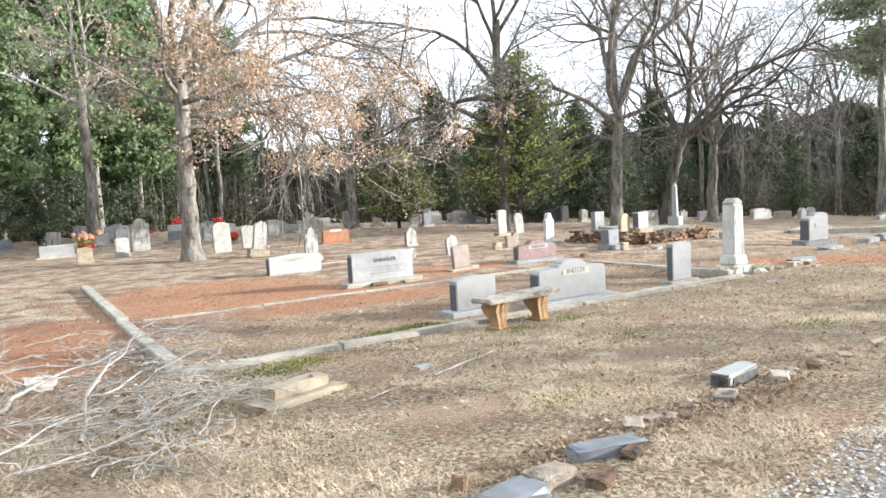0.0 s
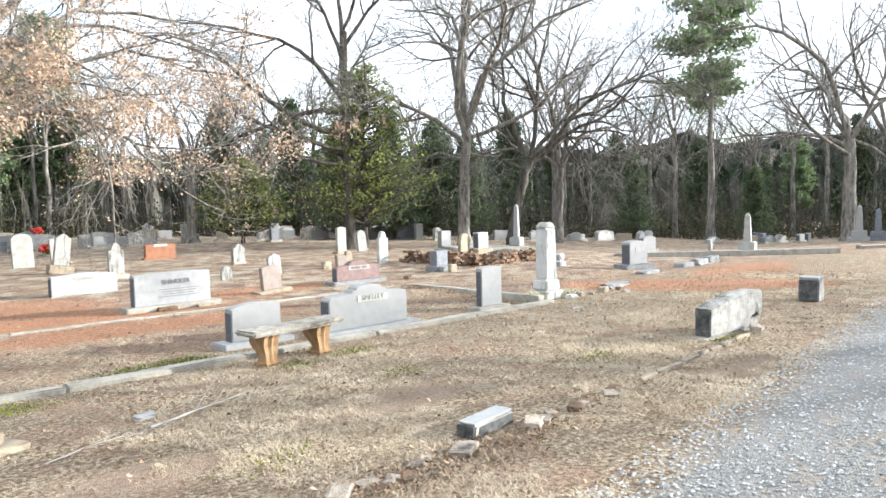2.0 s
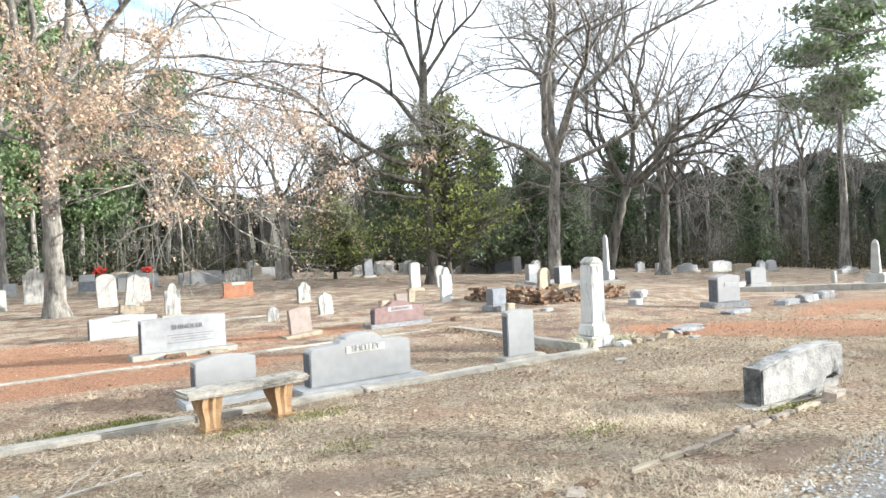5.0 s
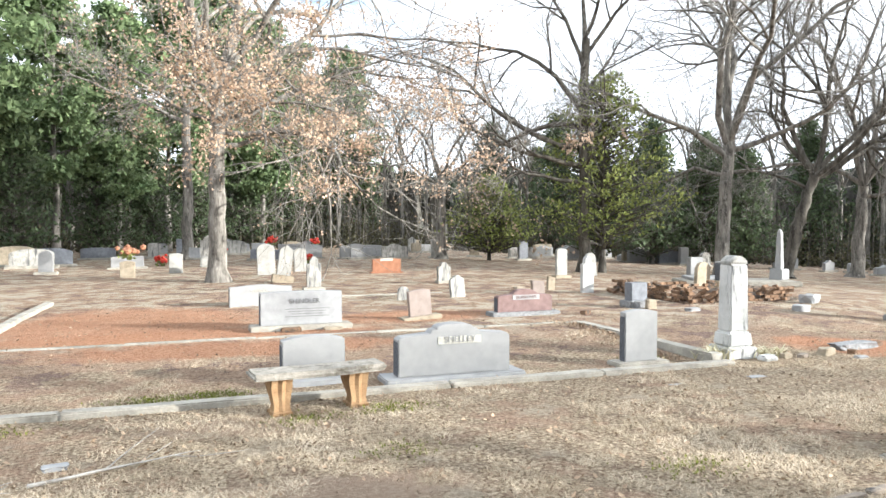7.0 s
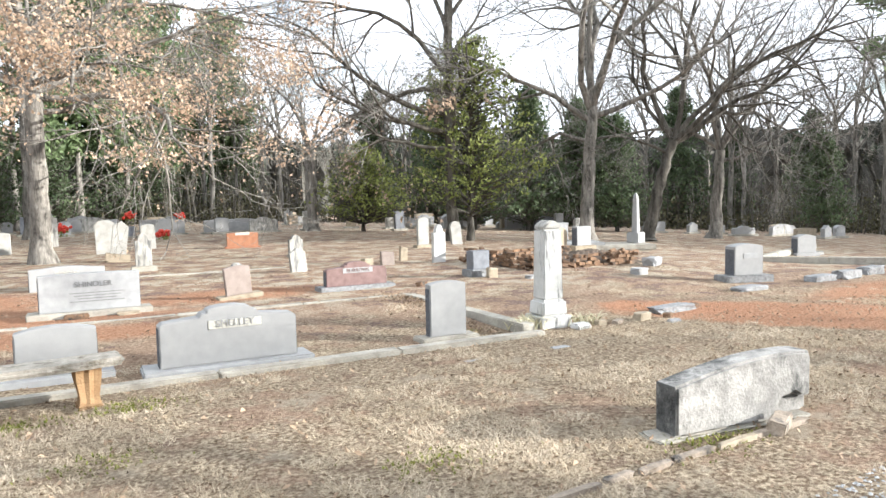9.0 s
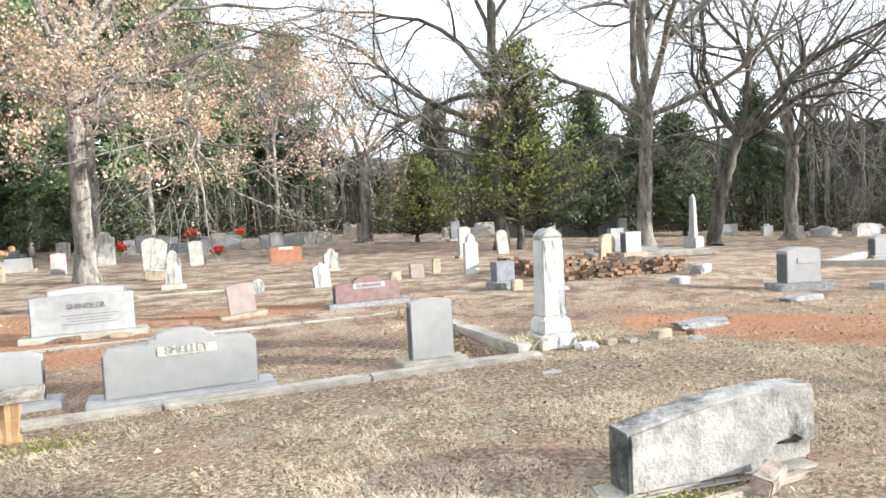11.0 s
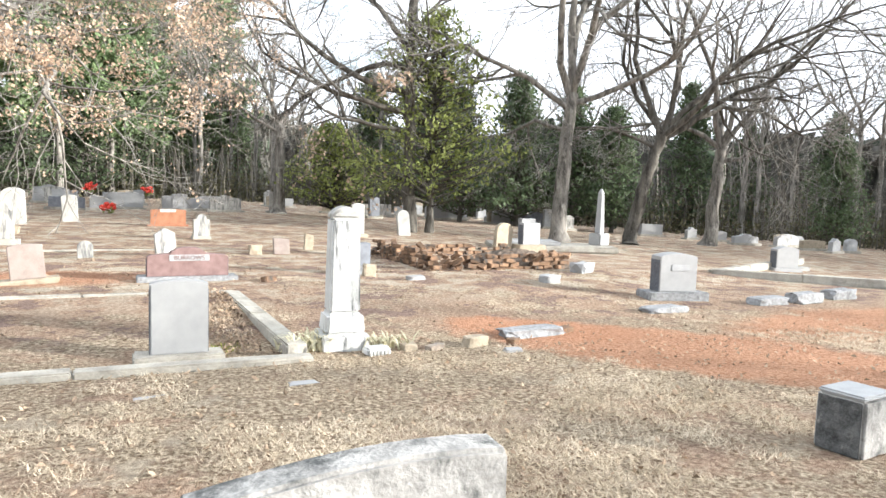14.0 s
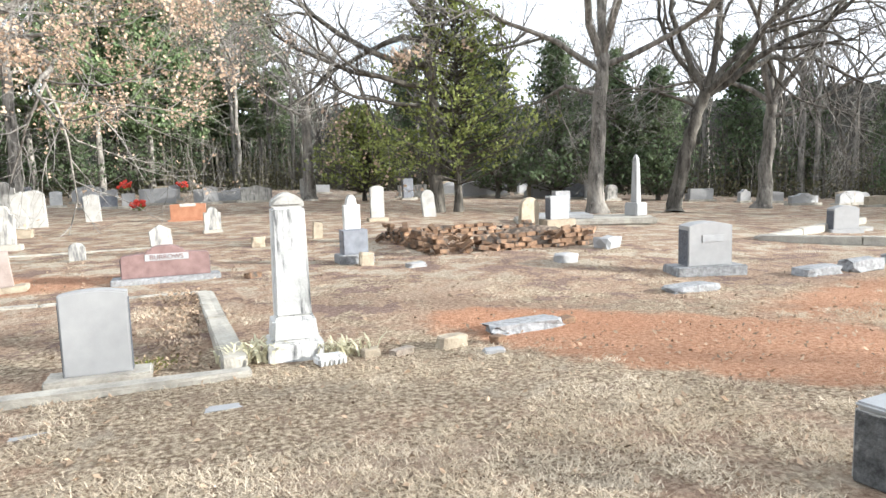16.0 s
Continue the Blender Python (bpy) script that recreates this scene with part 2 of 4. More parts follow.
    col = blend(op("MULTIPLY", ramp(sep.outputs[1], 7.8, 9), ramp(n5, 0.47, 0.42)), col, blend(ramp(n3, 0.35, 0.65), (0.20, 0.135, 0.108), (0.33, 0.235, 0.19)))
    col = blend(op("MULTIPLY", ramp(sep.outputs[1], 7.4, 6.6), op("MULTIPLY", ramp(n5, 0.54, 0.64), 0.6)), col, (0.50, 0.42, 0.32))
    col = blend(op("MULTIPLY", ramp(sep.outputs[1], 7.4, 6.6), op("MULTIPLY", ramp(n5, 0.44, 0.36), 0.6)), col, (0.25, 0.165, 0.12))
    clay = blend(ramp(n3, 0.3, 0.7), (0.38, 0.175, 0.09), (0.62, 0.345, 0.215))
    for e in ((2.6, 12.7, 2.2, 2.3), (3.4, 11.1, 2.9, 0.6), (13.9, 6.6, 2.6, 1.0, 0.16, -44), (12.8, 8.0, 1.1, 0.55, 0.2, -30), (17.5, 7.6, 2.6, 0.9, 0.3, 10), (4.2, 9.9, 2.4, 0.5), (7.2, 12.4, 1.6, 0.8), (-0.4, 9.5, 1.2, 2.0), (-2, 6.5, 1.5, 1.2)):
        col = blend(op("MULTIPLY", ellipse(*e), 0.85), col, clay)
    for e in ((2.4, 4.3, 0.5, 0.25), (4.6, 4.6, 0.9, 0.35), (4.3, 6.4, 0.9, 0.35), (-0.3, 4.0, 0.8, 0.4), (7.5, 2.95, 0.9, 0.14), (10.6, 5.4, .6, .2)):
        col = blend(op("MULTIPLY", ellipse(*e), 0.7), col, (0.45, 0.33, 0.245))
    # drive: its edge runs along the lawn, then bends away beyond the turn
    edge = op("MULTIPLY_ADD", sep.outputs[0], 0.145, 1.32)
    gv = ramp(op("ADD", op("SUBTRACT", edge, sep.outputs[1]), op("MULTIPLY_ADD", n2, 0.9, -0.45)), -0.12, 0.28)
    stop = ramp(op("ADD", sep.outputs[1], op("MULTIPLY", sep.outputs[0], -0.115)), -4.6, -3.6)
    gravel = blend(ramp(n4, 0.3, 0.7), (0.24, 0.235, 0.225), (0.47, 0.455, 0.43))
    gravel = blend(op("MULTIPLY", ramp(n2, 0.50, 0.66), 0.8), gravel, (0.43, 0.355, 0.285))
    track = op("ABSOLUTE", op("ADD", op("SUBTRACT", edge, sep.outputs[1]), -1.45), 0)
    gravel = blend(op("MULTIPLY", ramp(op("ADD", track, op("MULTIPLY_ADD", n2, 1.2, -0.6)), 0.4, 0.1), 0.7), gravel, (0.46, 0.38, 0.30))
    col = blend(op("MULTIPLY", gv, stop), col, gravel)
    l.new(col, b.inputs["Base Color"])
    h = op("ADD", op("MULTIPLY", n3, 1.0), op("MULTIPLY", n4, 0.5))
    bp = n.new("ShaderNodeBump")
    bp.inputs["Strength"].default_value, bp.inputs["Distance"].default_value = 1.0, 0.10
    l.new(h, bp.inputs["Height"])
    l.new(bp.outputs[0], b.inputs["Normal"])
    return m


GROUND = ground_mat()


# ---- builders ----
def link(name, bm, material, parent=None, label="", smooth=False):
    me = bpy.data.meshes.new(name)
    bm.to_mesh(me)
    bm.free()
    me.materials.append(material)
    if smooth:
        me.shade_smooth()
    ob = new(name, me)
    if parent:
        ob.parent = parent
    if label:
        tagged(ob, label)
    return ob


def part(name, bm, material, parent, label="", smooth=False):
    return link(name, bm, material, parent, label, smooth)


def mesh_of(name, verts, faces, material, parent=None, smooth=False):
    me = bpy.data.meshes.new(name)
    me.from_pydata(verts, [], faces)
    me.materials.append(material)
    if smooth:
        me.shade_smooth()
    ob = new(name, me)
    if parent:
        ob.parent = parent
    return ob


def thing(name, m, label, category, group="", kind=""):
    ob = new(name)
    ob.matrix_world = m
    ob.empty_display_size = 0.1
    return tagged(ob, label, category, group, kind)


def box(w, d, h, z=0.0, x=0.0, y=0.0, bevel=0.012, taper=1.0, wear=0.0, seed=0):
    bm = bmesh.new()
    bmesh.ops.create_cube(bm, size=1, matrix=Matrix.Translation((x, y, z + h / 2)) @ Matrix.Diagonal((w, d, h, 1)))
    for v in bm.verts:
        if v.co.z > z + h / 2:
            v.co.x, v.co.y = x + (v.co.x - x) * taper, y + (v.co.y - y) * taper
    if bevel:
        bmesh.ops.bevel(bm, geom=list(bm.edges), offset=bevel, segments=2, affect="EDGES")
    if wear:
        r = random.Random(seed)
        bmesh.ops.subdivide_edges(bm, edges=[e for e in bm.edges if e.calc_length() > 0.12], cuts=2, use_grid_fill=True)
        for v in bm.verts:
            v.co += Vector((r.uniform(-1, 1), r.uniform(-1, 1), r.uniform(-1, 1))) * wear
    return bm


def outline(w, h, top, rise):
    """The front outline of a gravestone, from its lower left round to its lower right."""
    a, pts = w / 2, []
    if top == "flat":
        pts = [(-a, h), (a, h)]
    elif top == "arch":
        pts = [(-a + w * i / 14, h - rise + rise * math.sin(math.pi * i / 14) ** 0.8) for i in range(15)]
    elif top == "round":
        pts = [(-a * math.cos(math.pi * i / 14), h - rise + rise * math.sin(math.pi * i / 14)) for i in range(15)]
    elif top == "serp":
        pts = [(-a, h - rise - 0.03), (-a * 0.94, h - rise)]
        pts += [(-a * 0.45, h - rise * 0.78), (-a * 0.40, h - rise * 0.5), (-a * 0.33, h - rise * 0.42)]
        pts += [(a * 0.33 * math.sin(-1.57 + 3.14 * i / 8), h - rise * 0.35 + rise * 0.35 * math.cos(-1.57 + 3.14 * i / 8)) for i in range(9)]
        pts += [(a * 0.33, h - rise * 0.42), (a * 0.40, h - rise * 0.5), (a * 0.45, h - rise * 0.78), (a * 0.94, h - rise), (a, h - rise - 0.03)]
    elif top == "wave":
        pts = [(-a + w * i / 20, h - rise * (0.5 - 0.5 * math.cos(2 * math.pi * (i / 20 - 0.5)))) for i in range(21)]
    elif top == "shoulder":
        pts = [(-a, h - rise), (-a * 0.72, h - rise)]
        pts += [(-a * 0.62 * math.cos(math.pi * i / 10), h - rise * 0.9 + rise * 0.9 * math.sin(math.pi * i / 10)) for i in range(11)]
        pts += [(a * 0.72, h - rise), (a, h - rise)]
    elif top == "gable":
        pts = [(-a, h - rise), (0, h), (a, h - rise)]
    elif top == "slant":
        pts = [(-a, h), (a, h - rise)]
    clean = [(-a, 0)]
    for p in pts + [(a, 0)]:
        if abs(p[0] - clean[-1][0]) + abs(p[1] - clean[-1][1]) > 1e-4:
            clean.append(p)
    return clean


def slab(w, d, h, top="flat", rise=0.0, z=0.0, bevel=0.012, y=0.0):
    bm = bmesh.new()
    pts = outline(w, h, top, rise)
    f = [bm.verts.new((px, y - d / 2, z + pz)) for px, pz in pts]
    k = [bm.verts.new((px, y + d / 2, z + pz)) for px, pz in pts]
    n = len(pts)
    front = bm.faces.new(f)
    back = bm.faces.new(k[::-1])
    for i in range(n):
        bm.faces.new((f[i], k[i], k[(i + 1) % n], f[(i + 1) % n]))
    bmesh.ops.recalc_face_normals(bm, faces=bm.faces)
    if bevel:
        bmesh.ops.bevel(bm, geom=list({e for q in (front, back) for e in q.edges}), offset=bevel, segments=2, affect="EDGES")
    return bm


def lettering(words, size, x, y, z, material, parent, deep=0.006):
    cu = bpy.data.curves.new("lettering", "FONT")
    cu.body, cu.size, cu.align_x, cu.align_y, cu.extrude = words, size, "CENTER", "CENTER", deep
    tmp = bpy.data.objects.new("lettering", cu)
    me = bpy.data.meshes.new_from_object(tmp)
    bpy.data.objects.remove(tmp)
    me.materials.append(material)
    ob = new("lettering", me)
    ob.parent = parent
    ob.matrix_local = pose(x, y, z, 90, 0, 0)
    return ob


def headstone(x, y, w, d, h, top="flat", rise=0.0, base=None, base2=None, rz=0, lean=0, tip=0, material=GRANITE, base_mat=None,
              label="grey granite gravestone standing on dry ground", z=0.0, name="gravestone", bevel=0.012, group="gravestones", panel=None, bars=0):
    """A gravestone facing -y: base and base2 are (width, depth, height), from the ground up. x, y: the middle of its foot."""
    size = 0.87 if 10 < y < 29 and x < 30 else 1.0
    t = thing(name, pose(x, y, z + swell(x, y) - 0.02, tip, lean, rz) @ Matrix.Scale(size, 4), label, "gravestone", group)
    lift = 0.0
    for k, b in enumerate((base, base2)):
        if b:
            part("base", box(b[0], b[1], b[2] + 0.02, lift, bevel=0.015, wear=0.004, seed=k), base_mat or material, t)
            lift += b[2] + 0.02
    part("stone", slab(w, d, h, top, rise, lift, bevel), material, t)
    if material in (GRANITE, GRANITE_PALE, ROSE) and y < 18 and top != "round":
        # side plates: rough stone, with side shade painted into the colour
        for side in (-1, 1):
            part("shaded_rough_side", box(0.008, d - 0.03, h - rise - 0.06, lift + 0.008, side * (w / 2 + 0.001), 0, bevel=0.002), SHADED_PITCHED, t, "rough-pitched side with shade in its colour")
    if panel:
        pw, ph, pz = panel
        part("panel", box(pw, 0.012, ph, lift + pz - ph / 2, 0, -d / 2 - 0.003, bevel=0.003), PLATE, t, "pale rectangular name panel")
    for i in range(bars):
        part("inscription", box(w * (0.5 - 0.06 * (i % 2)), 0.006, 0.012, lift + h * (0.62 - 0.1 * i), 0, -d / 2 - 0.001, bevel=0), INK, t)
    t["lift"] = lift
    return t


def tubes(branches, sides):
    """Vertices and faces of tapered limbs: a list of (points, radii, level)."""
    V, F = [], []
    for pts, rad, lev in branches:
        s = sides[min(lev, len(sides) - 1)]
        prev = None
        ref = Vector((0.31, 0.17, 0.93))
        for i, p in enumerate(pts):
            d = (pts[min(i + 1, len(pts) - 1)] - pts[max(i - 1, 0)]).normalized()
            a = d.cross(ref)
            a = a.normalized() if a.length > 1e-3 else Vector((1, 0, 0))
            c = d.cross(a)
            ring = len(V)
            if i == len(pts) - 1 and lev > 0:
                V.append(p)
                for j in range(s):
                    F.append((prev + j, prev + (j + 1) % s, ring))
                break
            for j in range(s):
                w = 2 * math.pi * j / s
                V.append(p + (a * math.cos(w) + c * math.sin(w)) * rad[i])
            if prev is not None:
                for j in range(s):
                    F.append((prev + j, prev + (j + 1) % s, ring + (j + 1) % s, ring + j))
            prev = ring
    return V, F


def grow(r, start, way, length, rad, level, deepest, out, kids, wiggle=0.16, up=0.04, spread=48, first=0.25, shrink=0.58):
    segs = (9, 9, 7, 5, 3, 2)[min(level, 5)]
    pts, rr, d = [start.copy()], [rad], way.normalized()
    for i in range(segs):
        d = (d + Vector((r.gauss(0, wiggle), r.gauss(0, wiggle), r.gauss(0, wiggle) + up))).normalized()
        pts.append(pts[-1] + d * (length / segs))
        rr.append(max(rad * (1 - 0.86 * (i + 1) / segs), 0.004))
    out.append((pts, rr, level))
    if level >= deepest:
        return
    for k in range(kids[min(level, len(kids) - 1)]):
        f = first + (1 - first) * (k + r.random()) / kids[min(level, len(kids) - 1)]
        i = min(int(f * segs), segs - 1)
        q = f * segs - i
        p = pts[i].lerp(pts[i + 1], q)
        base = (pts[i + 1] - pts[i]).normalized()
        side = base.cross(Vector((r.gauss(0, 1), r.gauss(0, 1), r.gauss(0, 1)))).normalized()
        ang = radians(r.uniform(spread * 0.6, spread * 1.3))
        nd = base * math.cos(ang) + side * math.sin(ang)
        nl = length * shrink * (1.15 - 0.55 * f) * r.uniform(0.7, 1.2)
        grow(r, p, nd, nl, max(min(rr[i] * 0.62, nl * 0.02), 0.006), level + 1, deepest, out, kids, wiggle, up, spread, 0.2, shrink)


def cards(r, spots, size, V, F, n=1, flat=0.0, long=1.0):
    for p in spots:
        for _ in range(n):
            a = Vector((r.gauss(0, 1), r.gauss(0, 1), r.gauss(0, 1) * (1 - flat))).normalized()
            c = a.cross(Vector((r.gauss(0, 1), r.gauss(0, 1), r.gauss(0, 1)))).normalized()
            s = size * r.uniform(0.6, 1.3)
            k = len(V)
            a = a * s * long
            c = c * s * 0.5
            V += [p - a * 0.5, p + c * 0.8, p + a * 0.5 + (c * 0.2), p - c * 0.8]
            F.append((k, k + 1, k + 2, k + 3))


def trunk_mesh(r, height, rad, lean=(0, 0), flare=1.6):
    pts, rr = [], []
    n = 12
    for i in range(n + 1):
        f = i / n
        pts.append(Vector((lean[0] * f ** 1.3 + r.gauss(0, 0.03), lean[1] * f ** 1.3 + r.gauss(0, 0.03), -0.1 + (height + 0.1) * f)))
        rr.append(rad * (1 - 0.3 * f) * (1 + (flare - 1) * max(0, 1 - f * 9) ** 1.5))
    return pts, rr


def bare_tree(x, y, height, rad, fork, limbs, seed, label, kids=(9, 7, 7, 3), lean=(0, 0), bark=BARK, depth=3, wiggle=0.2, name="tree", group="", size=1.0):
    """limbs: (height up the trunk, azimuth, elevation, length, upward bend)."""
    r = random.Random(seed)
    t = thing(name, pose(x, y, swell(x, y)) @ Matrix.Scale(size, 4), label, "tree", group)
    pts, rr = trunk_mesh(r, fork, rad, lean)
    V, F = tubes([(pts, rr, 0)], (14,))
    mesh_of("trunk", V, F, bark, t, True)
    out = []
    for h, az, el, ln, up in limbs:
        f = min(h / fork, 1.0)
        p = Vector((lean[0] * f ** 1.3, lean[1] * f ** 1.3, h))
        d = Vector((math.cos(radians(az)) * math.cos(radians(el)), math.sin(radians(az)) * math.cos(radians(el)), math.sin(radians(el))))
        grow(r, p, d, ln, min(rad * 0.62, ln * 0.0115 + 0.02), 1, depth + 1, out, (0,) + kids, wiggle, up)
    V, F = tubes([b for b in out if b[2] <= 2], (8, 8, 6))
    mesh_of("branch_frame", V, F, bark, t, True)
    V, F = tubes([b for b in out if b[2] > 2], (8, 7, 5, 4, 3, 3))
    mesh_of("crown", V, F, TWIG, t, True)
    return t, out


# ---- ground ----
def swell(x, y):
    f = max(0.0, min(1.0, (y - 7.7 - 0.5 * max(0.0, x - 12.5)) / 2.8))
    n = noise.noise(Vector((x * 0.5, y * 0.5, 0))) * 0.016 + noise.noise(Vector((x * 2.1, y * 2.1, 3))) * 0.010
    if -3 < x < 19.5 and 1.5 < y < 18:
        n += noise.noise(Vector((x * 4.7, y * 4.7, 7))) * 0.008
    fall = 0.04 * max(0.0, min(35.0, x - 14.0)) * (0.4 + 0.6 * max(0.0, min(1.0, (y - 8.0) / 10.0)))
    return n + 0.1 * f * f * (3 - 2 * f) - fall


def build_ground():
    xs = [-600, -300, -150, -80, -50, -35, -25, -18, -12] + [-8 + 0.125 * i for i in range(0, 225)] + [20.5 + 0.6 * i for i in range(0, 50)] + [52, 60, 75, 100, 160, 300, 600]
    ys = [-600, -300, -150, -80, -50, -35, -25, -15, -8] + [-4 + 0.125 * i for i in range(0, 177)] + [18.6 + 0.6 * i for i in range(0, 70)] + [62, 70, 85, 110, 170, 300, 600]
    V = [(x, y, swell(x, y)) for y in ys for x in xs]
    w = len(xs)
    F = [(j * w + i, j * w + i + 1, (j + 1) * w + i + 1, (j + 1) * w + i) for j in range(len(ys) - 1) for i in range(w - 1)]
    g = mesh_of("ground", V, F, GROUND, None, True)
    tagged(g, "dry winter lawn with red clay patches and a gravel drive", "ground", "", "structure")


build_ground()


def kerb(x0, y0, x1, y1, w, h, label, pieces=1, sink=0.05, z=0.0):
    ln, a = math.hypot(x1 - x0, y1 - y0), math.degrees(math.atan2(y1 - y0, x1 - x0))
    t = thing("plot_kerb", pose(x0, y0, z - sink, 0, 0, a), label, "kerb", "plot kerbs", "structure")
    step = ln / pieces
    for i in range(pieces):
        part("kerb_length", box(step - 0.008, w, h + sink + 0.004 * (i % 2), 0, step * (i + 0.5), 0, 0.014, 1.0, 0.004, i), CONC, t)
    return t


kerb(0.72, 7.10, 10.06, 7.36, 0.17, 0.055, "weathered concrete front kerb of a family plot", 5)
kerb(0.80, 7.32, 0.72, 10.6, 0.17, 0.13, "tall weathered concrete side kerb of a family plot", 2)
kerb(0.72, 10.65, 0.66, 16.3, 0.17, 0.10, "weathered concrete side kerb of a rear plot", 2, z=0.07)
kerb(9.95, 7.47, 9.76, 10.7, 0.19, 0.12, "concrete side kerb beside dead leaves", 2)
kerb(0.95, 10.50, 9.80, 10.76, 0.12, 0.03, "low concrete dividing kerb flush with the soil", 5, z=0.09)
kerb(19.9, 12.9, 25.0, 8.2, 0.25, 0.14, "long low concrete plot kerb", 4, z=-0.16)
kerb(20.0, 13.0, 25.0, 15.0, 0.2, 0.12, "long low concrete plot kerb", 3, z=-0.18)
kerb(28.0, 8.6, 31.0, 6.6, 0.4, 0.14, "low dark stone plot edge by the drive", 2, z=-0.27)
kerb(5.5, 16.4, 9.1, 16.3, 0.12, 0.03, "low concrete edge flush with the soil", 2, z=0.09)

# ---- gravestones in the front plot ----
t = headstone(5.2, 11.35, 1.46, 0.2, 0.60, "arch", 0.02, (1.82, 0.42, 0.1), rz=3, material=GRANITE_PALE, base_mat=CONC, label="wide pale granite family gravestone on a concrete base")
lettering("SHINDLER", 0.12, 0.05, -0.106, t["lift"] + 0.42, INK, t)
for i in range(4):
    part("inscription", box(0.80 - 0.12 * (i % 3), 0.006, 0.011, t["lift"] + 0.28 - 0.045 * i, 0.1, -0.103, bevel=0), INK, t)
t = headstone(6.5, 7.68, 1.34, 0.2, 0.57, "serp", 0.13, (1.66, 0.42, 0.06), rz=2, material=GRANITE, base_mat=GRANITE_PALE, label="wide grey granite gravestone with a stepped top")
name_panel = part("panel", box(0.52, 0.012, 0.085, t["lift"] + 0.345, 0.05, -0.103, bevel=0.003), PLATE, t, "pale rectangular name panel")
lettering("SMELLEY", 0.10, 0.05, -0.112, t["lift"] + 0.395, GRANITE, name_panel)
headstone(4.95, 7.92, 0.69, 0.17, 0.46, "arch", 0.05, (0.98, 0.36, 0.07), rz=3, material=GRANITE, base_mat=GRANITE_PALE, label="low grey granite gravestone behind a bench")
t = headstone(8.98, 7.75, 0.47, 0.13, 0.64, "arch", 0.03, (0.74, 0.3, 0.05), rz=1, material=GRANITE, base_mat=CONC, label="upright grey granite gravestone with a softly arched top")
t = headstone(4.78, 14.9, 1.42, 0.2, 0.52, "wave", 0.05, rz=3, material=GRANITE, label="wide grey granite gravestone with a wavy top in red clay")
lettering("SHINDLER", 0.10, 0.0, -0.104, 0.38, PLATE, t)
headstone(7.33, 11.95, 0.47, 0.12, 0.53, "arch", 0.03, (0.82, 0.36, 0.07), lean=-5, rz=4, material=PINK, base_mat=TANCON, label="leaning pinkish gravestone on a rough stone base")
t = headstone(9.3, 12.0, 1.26, 0.2, 0.47, "serp", 0.13, (1.56, 0.42, 0.09), rz=2, material=ROSE, base_mat=GRANITE_ROUGH, label="wide rose granite gravestone with a stepped top")
name_panel = part("panel", box(0.62, 0.01, 0.1, t["lift"] + 0.25, 0.02, -0.102, bevel=0.003), GRANITE_PALE, t, "pale name panel with worn letters")
lettering("BURROWS", 0.10, 0.02, -0.108, t["lift"] + 0.30, ROSE, name_panel)


def obelisk(x, y):
    """A white marble monument: two plinths, a tapering shaft and a low gabled cap."""
    t = thing("monument", pose(x, y, -0.06, 0, 0, -2), "tall white marble monument streaked black with a gabled top", "monument")
    part("plinth", box(0.44, 0.42, 0.21, 0, bevel=0.012, wear=0.003), MARBLE, t)
    part("die", box(0.38, 0.36, 0.20, 0.21, bevel=0.03, taper=0.90), MARBLE, t)
    part("shaft", box(0.29, 0.27, 0.88, 0.41, bevel=0.02, taper=0.90), MARBLE, t)
    part("cap", slab(0.258, 0.242, 0.11, "arch", 0.075, 1.288, 0.02), MARBLE_DIRTY, t, "dark weathered rounded cap")


obelisk(10.43, 7.78)


def planter(x, y):
    t = thing("grave_marker", pose(x, y, 0, 0, 0, 12), "small white concrete marker with a notched front edge", "marker")
    part("block", box(0.24, 0.14, 0.075, 0, bevel=0.02, wear=0.004), MARBLE, t)
    for i in range(6):
        part("tooth", box(0.025, 0.02, 0.04, 0.005, -0.095 + 0.038 * i, -0.075, bevel=0.004), MARBLE, t)


planter(10.66, 7.42)


def whale_stone(x, y):
    """A thick lichened marker: one end square, the top rising in a long curve, a hollow worn into its foot."""
    t = thing("old_grave_marker", pose(x, y, 0.02, 0, 0, -2), "thick lichen-stained concrete marker with a curved top and broken foot", "gravestone")
    w = 1.27
    pts = [(0, 0), (0, 0.35)] + [(w * i / 16, 0.35 + 0.125 * math.sin(min(1.0, i / 12) * math.pi / 2)) for i in range(1, 15)]
    pts += [(w - 0.02, 0.465), (w, 0.42), (w, 0.13), (w - 0.10, 0.13), (w - 0.16, 0.17), (w - 0.27, 0.15), (w - 0.36, 0.06), (w - 0.4, 0)]
    bm = bmesh.new()
    f = [bm.verts.new((a, 0, b)) for a, b in pts]
    k = [bm.verts.new((a, 0.21, b)) for a, b in pts]
    ff, kf = bm.faces.new(f), bm.faces.new(k[::-1])
    for i in range(len(pts)):
        bm.faces.new((f[i], k[i], k[(i + 1) % len(pts)], f[(i + 1) % len(pts)]))
    bmesh.ops.recalc_face_normals(bm, faces=bm.faces)
    bmesh.ops.bevel(bm, geom=list({e for q in (ff, kf) for e in q.edges}), offset=0.02, segments=2, affect="EDGES")
    part("stone", bm, OLDCON, t)
    # thin plate: its black carries lichen and the shade on the sunless end
    part("shade_dark_end", box(0.012, 0.185, 0.335, 0.012, -0.002, 0.105, bevel=0.004), LICHEN_SHADE, t, "end darkened for lichen and shade")
    part("footing", box(1.40, 0.25, 0.035, -0.03, 0.55, 0.10, 0.02, 1, 0.012, 3), CONC, t)
